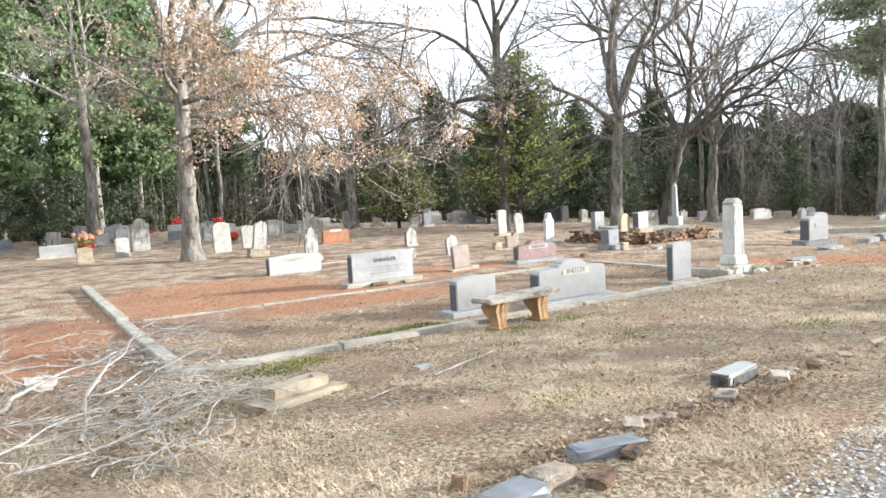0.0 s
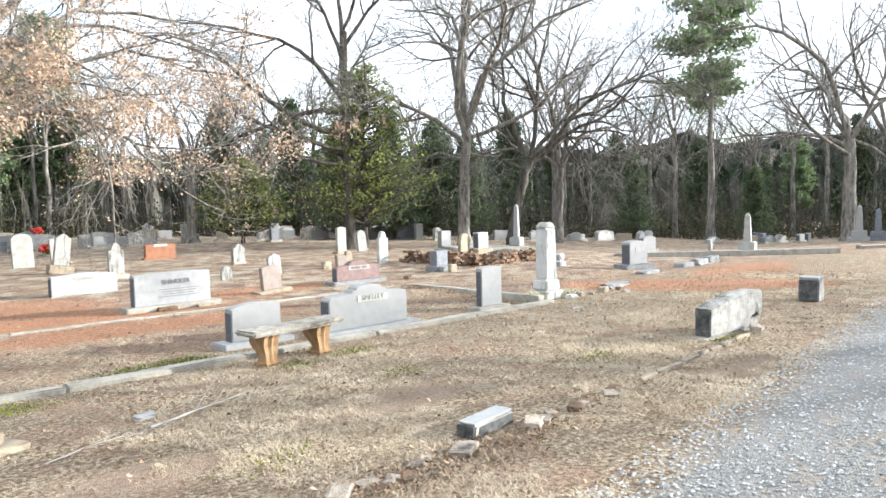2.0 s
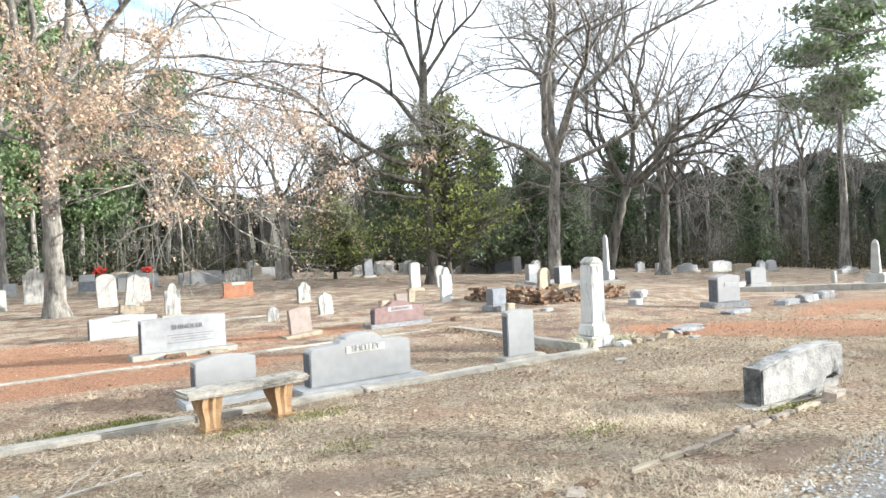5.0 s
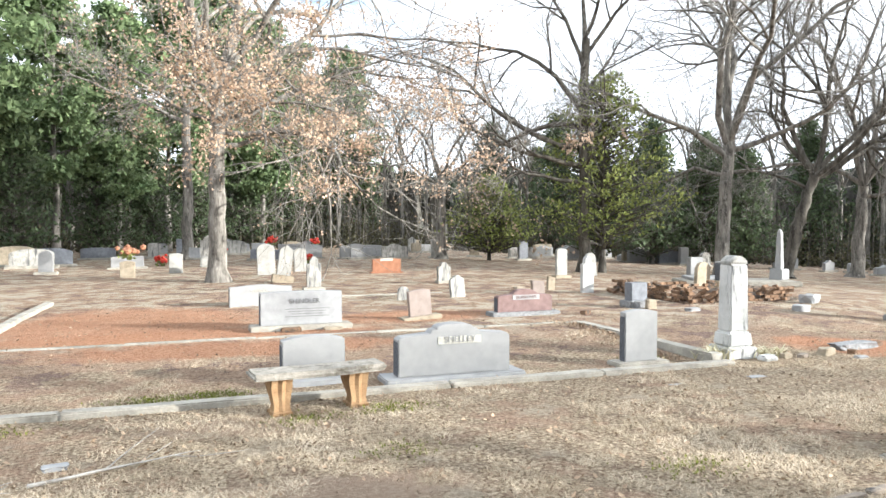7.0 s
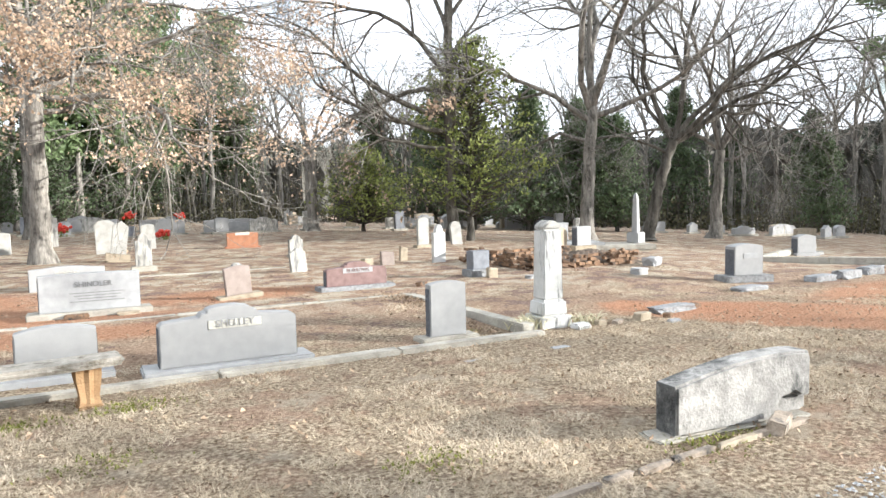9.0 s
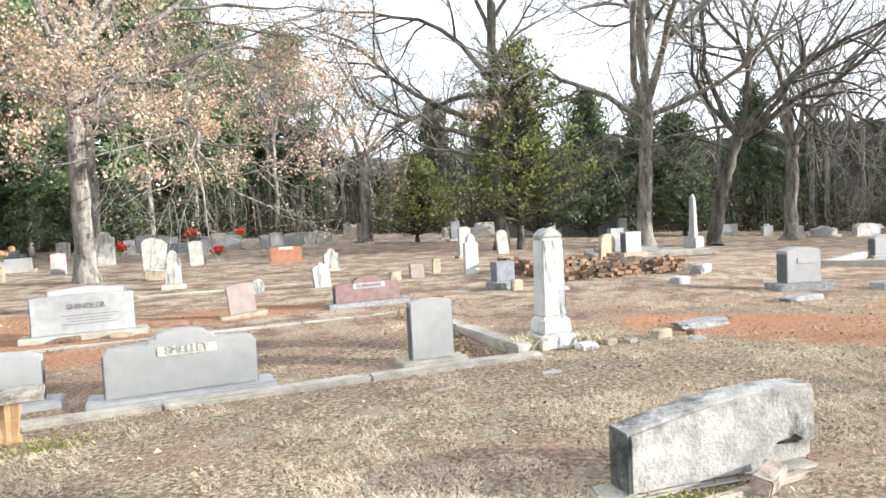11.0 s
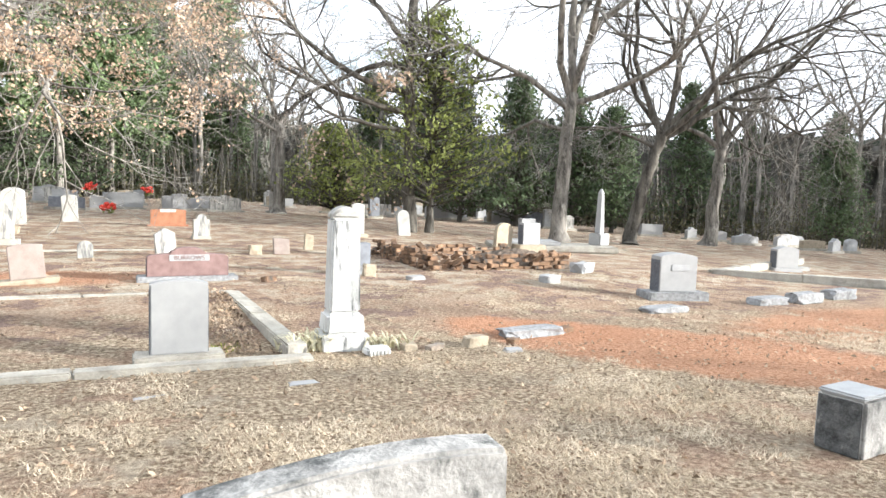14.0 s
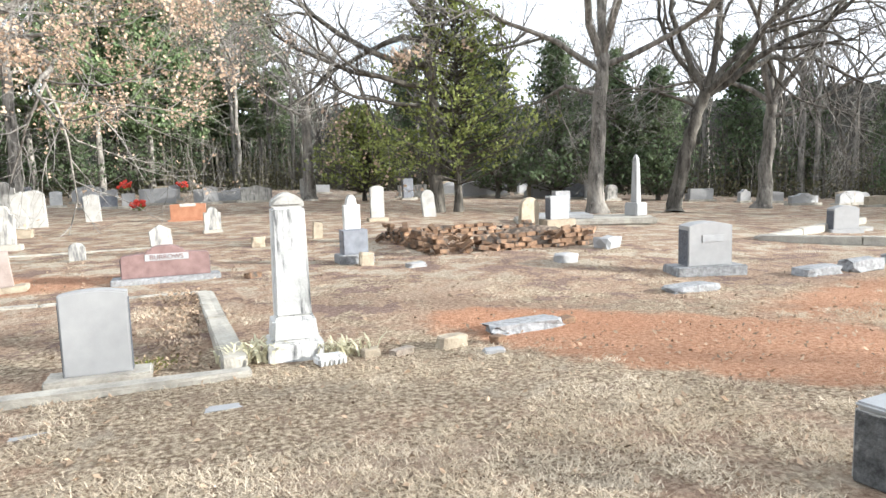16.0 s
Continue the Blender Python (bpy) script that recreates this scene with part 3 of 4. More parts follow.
    part("foot_block", box(0.36, 0.2, 0.14, 0.0, w - 0.15, 0.17, 0.02, 1, 0.006, 9), OLDCON, t)
    b = thing("loose_brick", pose(x + 0.78, y - 0.17, 0.0, 6, -4, 28), "dark brown loose block leaning by a marker", "brick")
    part("block", box(0.27, 0.12, 0.10, 0, bevel=0.012, wear=0.006), ROCK, b)


whale_stone(8.81, 3.86)


def post(x, y):
    t = thing("grave_post", pose(x, y, 0.0, 0, 0, 8), "squat grey stone post with a pale top", "post")
    part("block", box(0.34, 0.30, 0.37, 0, bevel=0.02, wear=0.006), OLDCON, t)
    # thin plate whose dark colour adds shade to the post's sunless side
    part("shade_dark_side", box(0.012, 0.27, 0.34, 0.01, -0.17, 0, bevel=0.004), LICHEN_SHADE, t, "side darkened for lichen and shade")
    part("front_plate", box(0.31, 0.012, 0.33, 0.01, 0, -0.15, bevel=0.004), OLDCON, t)
    part("top", box(0.335, 0.295, 0.03, 0.36, bevel=0.012), GRANITE_PALE, t)


post(12.76, 4.26)


def bench(x, y, rz):
    t = thing("garden_bench", pose(x, y, -0.01, 0, 0, rz), "worn concrete garden bench with scrolled ochre legs", "bench")
    bm = box(1.28, 0.36, 0.065, 0.34, bevel=0.022, wear=0.005, seed=4)
    for v in bm.verts:
        v.co.z += 0.012 * (v.co.x / 0.6) ** 2
    part("seat", bm, BENCHTOP, t, "rough lichened concrete seat")
    for s in (-1, 1):
        bm = bmesh.new()
        prof = ((0, .135), (.04, .13), (.05, .09), (.10, .075), (.16, .10), (.22, .13), (.28, .15), (.31, .145), (.34, .15))
        rows = []
        for z, hw in prof:
            row = []
            for i in range(17):
                ang = 2 * math.pi * i / 16
                cx, cy = math.cos(ang), math.sin(ang)
                flute = 1 - 0.13 * (i % 2)
                sq = 1 / max(abs(cx), abs(cy)) ** 0.75
                row.append(bm.verts.new((s * 0.37 + 0.105 * cx * sq * flute * (0.5 + hw * 3.4), hw * cy * sq * flute - 0.035 * math.sin(z * 18), z)))
            rows.append(row)
        for a, b in zip(rows, rows[1:]):
            for i in range(16):
                bm.faces.new((a[i], a[(i + 1) % 16], b[(i + 1) % 16], b[i]))
        bm.faces.new(rows[-1][:16])
        bmesh.ops.remove_doubles(bm, verts=bm.verts, dist=1e-5)
        part("leg", bm, BENCHLEG, t, "scrolled ochre concrete leg")
    return t


bench(4.86, 6.78, 9)

# slabs and broken pieces in the lawn
t = thing("grave_slab", pose(1.48, 5.50, -0.02, 0, 0, 20), "tan stone grave slab on a wider worn base", "grave slab")
part("base", box(0.92, 0.36, 0.075, 0, bevel=0.015, wear=0.008), TANCON, t)
part("block", box(0.62, 0.20, 0.10, 0.075, 0.02, 0.02, bevel=0.014, wear=0.005), TANCON, t)
part("chip", box(0.05, 0.06, 0.035, 0.165, 0.17, -0.04, bevel=0.01), ROCK, t)
t = thing("stone_block", pose(4.62, 3.44, -0.02, 0, 0, 10), "small dark stone block with a pale top", "stone block")
part("block", box(0.52, 0.17, 0.115, 0, bevel=0.02, wear=0.006), OLDCON, t)
# plate over the left end, its shade painted in with the lichen colour
part("shade_dark_end", box(0.012, 0.15, 0.10, 0.005, -0.262, 0, bevel=0.003), LICHEN_SHADE, t, "dark end")
# thin plate that makes the front darker than the top
part("front_plate", box(0.44, 0.012, 0.085, 0.006, 0.02, -0.086, bevel=0.003), LICHEN_SHADE, t, "dark front")
part("top", box(0.50, 0.16, 0.012, 0.112, bevel=0.004), GRANITE_PALE, t)


def rubble(name, x, y, w, d, h, rz, material, label, rx=0, ry=0, z=-0.015, seed=1, cat="stone", group="loose stones"):
    r = random.Random(seed * 7 + 3)
    bm = bmesh.new()
    bmesh.ops.create_cube(bm, size=1)
    bmesh.ops.bevel(bm, geom=list(bm.edges), offset=0.09, segments=1, affect="EDGES")
    bmesh.ops.subdivide_edges(bm, edges=[e for e in bm.edges if e.calc_length() > 0.5], cuts=1)
    for v in bm.verts:
        v.co += Vector((r.uniform(-1, 1), r.uniform(-1, 1), r.uniform(-1, 1))) * 0.07
        v.co = Vector((v.co.x * w, v.co.y * d, (v.co.z + 0.5) * h))
    ob = link(name, bm, material)
    ob.matrix_world = pose(x, y, z + swell(x, y), rx, ry, rz)
    return tagged(ob, label, cat, group)


rr_ = random.Random(5)
rubble("broken_slab", 2.66, 2.94, 0.50, 0.17, 0.09, -10, GRANITE_DARK, "broken grey slate slab among leaves", seed=2)
rubble("loose_brick", 2.76, 2.80, 0.24, 0.10, 0.07, 25, BRICK, "orange loose brick on a slab", seed=3, cat="brick")
rubble("loose_brick", 1.59, 3.02, 0.10, 0.09, 0.09, 40, BRICK, "orange brick end sticking out of grass", ry=20, seed=4, cat="brick")
rubble("mossy_block", 2.06, 2.78, 0.30, 0.18, 0.10, 5, ROCK, "mossy brown stone block in grass", seed=5)
rubble("field_stone", 1.72, 2.68, 0.40, 0.22, 0.10, 10, GRANITE_DARK, "rounded blue-grey stone in grass", seed=6)
rubble("loose_brick", 2.3, 2.6, 0.25, 0.12, 0.07, 30, BRICK, "reddish loose brick half sunk in grass", seed=7, cat="brick")
rubble("white_rock", 2.84, 5.66, 0.17, 0.10, 0.05, 10, GRANITE_PALE, "small pale rock lying on the lawn", seed=8)
x_ = 3.1
for i in range(19):
    yy = 3.10 + 0.085 * (x_ - 3.1) + rr_.uniform(-0.10, 0.10) - (0.10 if x_ > 7 else 0)
    if not 4.2 < x_ < 4.85:
        s_ = rr_.uniform(0.6, 1.25)
        rubble("field_stone", x_, yy, 0.20 * s_, 0.13 * s_, 0.06 * s_ * (0.6 if x_ > 5.6 else 1), rr_.uniform(0, 60), rr_.choice((ROCK, ROCK, ROCK, BRICK)), "brown field stone in an old plot edge", seed=20 + i)
    x_ += rr_.uniform(0.12, 0.26)
for px, py, w, d, h, a, mm, lab in ((12.52, 7.82, 0.72, 0.26, 0.10, 6, GRANITE_ROUGH, "flat grey stone slab tilted among rubble"), (12.95, 7.84, 0.2, 0.14, 0.07, 20, BRICK, "broken brick beside a slab"),
                                    (11.70, 7.50, 0.26, 0.14, 0.11, 20, TANCON, "pale tan loose block on the lawn edge"), (12.1, 7.45, 0.12, 0.1, 0.08, 30, BRICK, "red brick fragment on the soil"),
                                    (11.95, 7.18, 0.16, 0.1, 0.05, 0, GRANITE, "grey stone fragment on the soil"), (11.0, 7.46, 0.14, 0.09, 0.08, 10, TANCON, "tan brick fragment in the grass"), (11.25, 7.43, 0.2, 0.1, 0.06, 30, ROCK, "brown brick fragment in the grass"),
                                    (15.1, 8.75, 0.66, 0.28, 0.09, 4, GRANITE_ROUGH, "flat grey footstone on the soil"), (12.6, 11.5, 0.26, 0.16, 0.08, 10, GRANITE, "small grey stone on the soil"),
                                    (14.7, 11.0, 0.32, 0.2, 0.14, 10, GRANITE, "pale grey loose rock on soil"), (17.4, 9.15, 0.62, 0.3, 0.13, 8, GRANITE_ROUGH, "low rough grey granite footstone"), (18.25, 9.22, 0.62, 0.28, 0.17, 8, GRANITE_ROUGH, "pale low granite footstone on the lawn"),
                                    (19.4, 9.5, 0.62, 0.28, 0.17, 8, GRANITE_ROUGH, "pale low granite footstone on the lawn"), (9.83, 6.66, 0.22, 0.1, 0.02, 5, GRANITE, "small flat grey metal-edged marker"), (8.74, 6.6, 0.24, 0.09, 0.015, 8, GRANITE, "small flat grey marker in grass"),
                                    (5.68, 11.12, 0.3, 0.12, 0.06, 5, TANCON, "small tan stone before a gravestone"), (5.03, 11.09, 0.3, 0.12, 0.08, 0, BRICK, "reddish brick before a gravestone"),
                                    (10.38, 11.63, 0.2, 0.12, 0.09, 30, BRICK, "reddish brick on the soil"), (10.76, 15.49, 0.24, 0.16, 0.2, 5, TANCON, "small square tan stone marker"), (16.2, 12.3, 0.4, 0.3, 0.2, 25, GRANITE, "grey rock at the ruin's end")):
    rubble("loose_stone", px, py, w, d, h, a, mm, lab, seed=int(px * 10))

# old edging, half sunk in the lawn, towards the thick marker
re_ = random.Random(19)
x_ = 6.6
while x_ < 9.7:
    ln_ = re_.uniform(0.2, 0.38)
    rubble("edging_stone", x_ + ln_ / 2, 3.40 + 0.11 * (x_ - 6.7) + re_.uniform(-0.012, 0.012), ln_, 0.055, 0.055, 6.5 + re_.uniform(-3, 3), re_.choice((ROCK, ROCK, TANCON)), "narrow brown edging stone half sunk in grass", z=-0.02, seed=int(x_ * 100), group="old edging stones")
    x_ += ln_ + re_.uniform(0.01, 0.06)

# ---- gravestones beyond the plot ----
G = headstone
G(11.9, 12.35, 0.43, 0.28, 0.41, "flat", 0, (0.6, 0.42, 0.16), rz=4, material=GRANITE_DARK, base_mat=GRANITE_ROUGH, label="dark grey granite block gravestone on a rough base")
rubble("flower_box", 12.0, 11.98, 0.2, 0.12, 0.2, 4, TANCON, "small tan flower box before a gravestone", seed=77, cat="planter")
t = G(16.1, 9.75, 0.62, 0.28, 0.58, "arch", 0.05, (0.98, 0.45, 0.13), rz=-10, material=GRANITE, base_mat=GRANITE_ROUGH, label="grey granite gravestone with a white name panel")
part("panel", box(0.30, 0.012, 0.09, t["lift"] + 0.32, 0.03, -0.143, bevel=0.003), GRANITE_PALE, t, "white name panel")
G(12.5, 15.4, 0.37, 0.14, 1.05, "shoulder", 0.22, rz=6, material=MARBLE, label="tall streaked marble tablet with a rounded top")
G(14.1, 19.9, 0.41, 0.14, 0.95, "arch", 0.06, (0.6, 0.4, 0.10), material=MARBLE_CLEAN, base_mat=TANCON, label="tall white marble tablet on a tan base")
G(16.0, 21.4, 0.44, 0.14, 0.92, "round", 0.2, lean=-6, material=MARBLE_CLEAN, label="leaning white marble tablet with a rounded top")
G(9.12, 15.2, 0.42, 0.1, 0.62, "gable", 0.12, lean=-5, rz=10, material=MARBLE_DIRTY, label="leaning black-streaked pointed marble tablet")
G(7.8, 15.02, 0.29, 0.1, 0.36, "round", 0.12, material=MARBLE_DIRTY, label="small dark rounded marble gravestone")
G(10.02, 19.1, 0.43, 0.16, 0.60, "shoulder", 0.14, (0.5, 0.3, 0.08), rz=5, material=MARBLE_DIRTY, base_mat=CONC, label="grey weathered gravestone with rounded shoulders")
G(6.2, 17.6, 0.40, 0.14, 0.86, "shoulder", 0.2, (0.62, 0.36, 0.14), material=MARBLE_DIRTY, base_mat=CONC, label="dark streaked marble tablet on a plain base")
G(5.48, 24.1, 0.66, 0.18, 1.2, "round", 0.2, lean=-2, material=MARBLE_CLEAN, label="tall white marble tablet with a crowned top")
G(5.7, 20.8, 0.44, 0.2, 1.0, "gable", 0.16, (0.7, 0.45, 0.25), lean=8, material=MARBLE_CLEAN, base_mat=TANCON, label="leaning white pointed marble tablet on a cracked base")
G(6.75, 25.5, 0.5, 0.18, 0.95, "arch", 0.06, lean=-3, material=MARBLE_CLEAN, label="white marble tablet leaning slightly")
t = G(9.45, 23.8, 1.12, 0.25, 0.52, "arch", 0.03, (1.3, 0.4, 0.06), rz=-4, material=ORANGE, label="wide bright orange granite gravestone")
part("panel", box(0.5, 0.01, 0.1, t["lift"] + 0.42, 0, -0.13, bevel=0), PLATE, t)
G(11.28, 15.58, 0.36, 0.15, 0.4, "slant", 0.05, lean=-3, material=PINK, label="small weathered grey stone marker")
G(11.98, 16.33, 0.22, 0.12, 0.42, "slant", 0.04, lean=3, material=TANCON, label="narrow weathered tan stone marker")
G(16.95, 16.9, 0.58, 0.14, 0.82, "round", 0.25, lean=4, rz=10, material=TANCON, label="ochre rounded gravestone behind a brick ruin")
G(17.65, 16.8, 0.55, 0.3, 0.62, "flat", 0, (0.85, 0.5, 0.22), material=GRANITE_PALE, base_mat=TANCON, label="white square monument on a stepped base")
G(20.5, 21.9, 0.6, 0.3, 0.85, "flat", 0, material=GRANITE_PALE, label="pale square gravestone by a tree")
G(23.2, 13.95, 0.7, 0.3, 0.6, "arch", 0.08, (0.9, 0.45, 0.1), rz=-12, material=GRANITE, label="wide blue-grey granite gravestone on a base")
rubble("marker_post", 26.18, 13.14, 0.14, 0.14, 0.42, 0, MARBLE_CLEAN, "small white marker post in grass", seed=31)
rubble("flat_stone", 24.2, 14.36, 0.5, 0.3, 0.1, 0, MARBLE_CLEAN, "flat white stone lying in grass", seed=32)
G(3.62, 29.21, 0.65, 0.2, 1.25, "shoulder", 0.2, material=MARBLE_DIRTY, label="grey tablet with shoulders by the trees")
G(1.27, 24.04, 0.5, 0.2, 0.62, "arch", 0.05, material=TANCON, label="small tan marker with orange flowers on top")
G(2.58, 26.02, 0.5, 0.2, 0.8, "arch", 0.04, material=MARBLE_CLEAN, label="short white marble tablet near the trees")
G(-3.9, 24.98, 0.6, 0.2, 0.5, "arch", 0.04, material=MARBLE_CLEAN, label="short white marble tablet near the trees")


def small_obelisk(x, y, h, w, material, label):
    t = thing("obelisk", pose(x, y, swell(x, y) - 0.03, 0, 0, 15), label, "monument", "obelisks")
    part("base", box(w * 3.0, w * 3.0, h * 0.12, 0, bevel=0.02), material, t)
    part("die", box(w * 2.1, w * 2.1, h * 0.2, h * 0.12, bevel=0.03), material, t)
    part("shaft", box(w, w, h * 0.62, h * 0.32, bevel=0.02, taper=0.7), material, t)
    part("finial", box(w * 0.72, w * 0.72, h * 0.08, h * 0.94, bevel=0.01, taper=0.3), material, t)


small_obelisk(20.4, 17.7, 1.75, 0.2, GRANITE, "grey granite obelisk on a stepped base")
small_obelisk(23.8, 10.56, 1.35, 0.24, MARBLE_CLEAN, "slender white obelisk at a plot corner")
t = thing("grave_ledger", pose(19.0, 18.0, -0.10, 0, 0, -20), "long flat concrete ledger with tilted slabs", "grave slab")
part("ledger", box(3.4, 1.6, 0.16, 0, bevel=0.03, wear=0.01), CONC, t)
part("slab", box(1.6, 1.3, 0.1, 0.15, -0.6, 0.1, bevel=0.02, wear=0.01), GRANITE, t)

# far rows of small stones
rf = random.Random(11)
kinds = (("flat", 0.0), ("arch", 0.05), ("round", 0.2), ("serp", 0.12))
for i in range(84):
    if i < 26:
        px, py = rf.uniform(1, 17), rf.uniform(33, 44)
    elif i < 50:
        px, py = rf.uniform(17, 31), rf.uniform(29, 42)
    elif i < 72:
        f_ = rf.random()
        px, py = 31 + 14 * f_ + rf.uniform(-1, 1), 30 - 14 * f_ + rf.uniform(-2, 2)
    else:
        px, py = rf.uniform(-9, 1), rf.uniform(26, 38)
    k_, rise_ = rf.choice(kinds)
    w_ = rf.choice((0.5, 0.6, 0.9, 1.3, 1.5))
    h_ = rf.uniform(0.4, 0.75) if w_ > 0.8 else rf.uniform(0.45, 0.9)
    mm = rf.choice((GRANITE, GRANITE, GRANITE_DARK, GRANITE_PALE, MARBLE_DIRTY, TANCON))
    if i >= 50 and i < 72:
        h_ *= 0.7
    G(px, py, w_, 0.22, h_, k_, rise_, (w_ + 0.3, 0.4, 0.1), rz=rf.uniform(-8, 8), lean=rf.uniform(-2, 2), material=mm, base_mat=CONC, label="distant weathered gravestone near the wood's edge", group="distant gravestones")


def bouquet(x, y, z, colour, label, s=0.22):
    r = random.Random(int(x * 9))
    t = thing("flowers", pose(x, y, z + swell(x, y)), label, "flowers", "flower bunches")
    bm = bmesh.new()
    for i in range(26):
        bmesh.ops.create_icosphere(bm, subdivisions=1, radius=r.uniform(0.05, 0.09) * s / 0.22, matrix=Matrix.Translation((r.gauss(0, s * 0.5), r.gauss(0, s * 0.4), s * 0.7 + abs(r.gauss(0, s * 0.45)))))
    part("bloom_cluster", bm, colour, t)
    V, F = [], []
    cards(r, [Vector((r.gauss(0, s * 0.5), r.gauss(0, s * 0.4), r.uniform(0, s))) for _ in range(40)], s * 0.5, V, F)
    mesh_of("foliage", V, F, CEDAR, t)


for px, py, pz in ((4.0, 31.0, 0.3), (6.6, 37.5, 0.6), (9.1, 39.5, 0.5), (7.6, 31.0, 0.0), (1.8, 30.6, 0.0)):
    bouquet(px, py, pz, RED, "bunch of bright red artificial flowers", 0.24)
bouquet(1.27, 24.04, 0.6, ORANGE, "orange artificial flowers on a marker", 0.26)

# right of the drive: overturned edging
t = thing("broken_edging", pose(27.2, 1.7, -0.22, 0, 0, 10), "broken concrete plot edging beside the drive", "rubble")
part("rail", box(2.6, 0.3, 0.25, 0, 0, 0, 0.03, 1, 0.02), CONC, t)
part("post", box(0.25, 0.25, 0.55, 0, -1.2, 0.5, 0.03, 1, 0.01), GRANITE_PALE, t)
part("slab", box(1.5, 0.9, 0.12, 0.22, 0.2, 0.2, 0.02, 1, 0.01), OLDCON, t)
G(38.4, 8.6, 0.6, 0.3, 0.9, "gable", 0.2, material=MARBLE_DIRTY, label="pale leaning marker beside the drive")
small_obelisk(37.0, 11.6, 1.7, 0.3, GRANITE, "grey obelisk under bare trees")
small_obelisk(37.6, 11.0, 1.5, 0.3, GRANITE_DARK, "grey obelisk under bare trees")

# ---- trees ----
# brown-leaved oak
tA, limbsA = bare_tree(3.95, 21.5, 15, 0.27, 5.6, [
    (4.4, -5, 20, 7.8, -0.03), (4.3, -30, 14, 7.6, -0.03), (4.8, 15, 22, 7.4, -0.04), (4.6, -60, 20, 6.4, -0.03), (5.2, -20, 30, 8.0, -0.04), (3.9, 0, 6, 5.6, -0.02),
    (4.6, 165, 18, 4.0, -0.03), (4.8, 245, 24, 5.0, -0.03), (5.2, 270, 32, 6.0, -0.03), (5.3, 140, 35, 5.0, -0.02),
    (5.5, 150, 76, 10.5, 0.02), (5.6, -25, 72, 10.5, 0.02), (5.6, 60, 66, 9.0, 0.02), (5.6, 240, 64, 8.5, 0.02), (5.4, -80, 50, 7.5, 0.0), (5.6, -40, 48, 8.5, -0.01)], 21,
    "large oak with mottled trunk and clinging brown leaves", kids=(8, 7, 6, 3))
rl = random.Random(8)
V_, F_ = [], []
for pts, rad, lev in limbsA:
    if lev >= 3:
        for p in pts[1:]:
            q = p.copy()
            low = 0.95 if (2.4 < q.z < 7.4 and q.x * 0.9 - q.y * 0.43 > -1.3 and noise.noise(q * 0.9) > -0.02) else 0.04
            if rl.random() < low:
                cards(rl, [q + Vector((rl.gauss(0, .10), rl.gauss(0, .10), rl.gauss(0, .10))) for _ in range(4)], 0.08, V_, F_)
tagged(mesh_of("leaves", V_, F_, OAKLEAF, tA), "clinging brown oak leaves")

# tall thin oak beside a cedar
tB, limbsB = bare_tree(16.9, 23.6, 17, 0.25, 10, [
    (5.4, 172, 6, 10.5, -0.005), (4.6, 188, 2, 9.0, 0.0), (3.9, 205, 6, 6.5, 0.0), (6.2, 160, 20, 9.5, 0.0), (6.8, 150, 45, 9, 0.03), (7.5, 30, 40, 6, 0.03), (8.6, 180, 60, 7, 0.03),
    (9.2, 0, 60, 7, 0.03), (10, 90, 78, 8, 0.02), (10, 250, 65, 6, 0.03), (4.5, 250, 20, 4, 0.0), (5.8, 300, 25, 4.5, 0.02)], 22,
    "tall bare oak with long level limbs beside a cedar", kids=(9, 7, 6, 3), bark=BARK_DARK, size=0.86)
V_, F_ = [], []
for pts, rad, lev in limbsB:
    if lev >= 3 and pts[-1].z < 5.6 and pts[-1].x > -3:
        if rl.random() < 0.35:
            cards(rl, pts[1:], 0.16, V_, F_)
mesh_of("leaves", V_, F_, OAKLEAF, tB)

# big upright bare oak
bare_tree(21.9, 22.2, 19, 0.31, 5.6, [
    (5.0, 160, 38, 9, 0.06), (5.4, 200, 58, 12, 0.04), (5.6, 90, 80, 13, 0.02), (5.6, -30, 60, 12, 0.04), (5.2, -10, 35, 9, 0.05), (5.6, 270, 66, 11, 0.04),
    (5.6, 20, 72, 12, 0.03), (4.2, 150, 25, 6, 0.03), (5.6, 135, 68, 12, 0.03)], 23, "tall bare oak with pale trunk and spreading limbs", kids=(10, 7, 6, 4), lean=(0.4, 0.1), depth=4, size=0.9)
# dark leaning oak with arching limbs
bare_tree(25.0, 22.3, 14, 0.29, 4.4, [
    (4.4, -30, 38, 11, -0.035), (4.2, -20, 22, 10, -0.02), (4.4, 150, 70, 10, 0.03), (4.4, -60, 62, 10, 0.02), (4.4, 20, 70, 10, 0.03), (3.8, 165, 20, 5, 0.03),
    (4.3, -45, 30, 9.5, -0.03), (4.4, 100, 60, 8, 0.03), (4.4, -5, 50, 10, -0.01)], 24, "dark leaning oak with low arching limbs", kids=(9, 7, 6, 3), lean=(0.95, -0.5), bark=BARK_DARK, depth=4, size=0.9)
bare_tree(30.4, 24.0, 13, 0.29, 4.0, [
    (4.0, -20, 50, 9, 0.0), (4.0, 160, 45, 8, 0.02), (4.0, 90, 70, 10, 0.02), (4.0, -60, 60, 9, 0.0), (3.5, -40, 25, 7, 0.0), (4, 30, 60, 9, 0.01)], 25,
    "spreading bare oak in the second row", kids=(6, 5, 4, 3), lean=(0.3, 0))
bare_tree(14.3, 33.0, 13, 0.33, 5.0, [
    (4.8, 170, 40, 7, 0.03), (5.0, 10, 45, 7, 0.03), (5.0, 90, 75, 8, 0.02), (5.0, 250, 60, 7, 0.03), (4.4, 190, 20, 7, 0.02), (4.6, -10, 25, 6, 0.02)], 26,
    "bare oak at the wood's edge", kids=(7, 6, 5, 3), size=0.8)
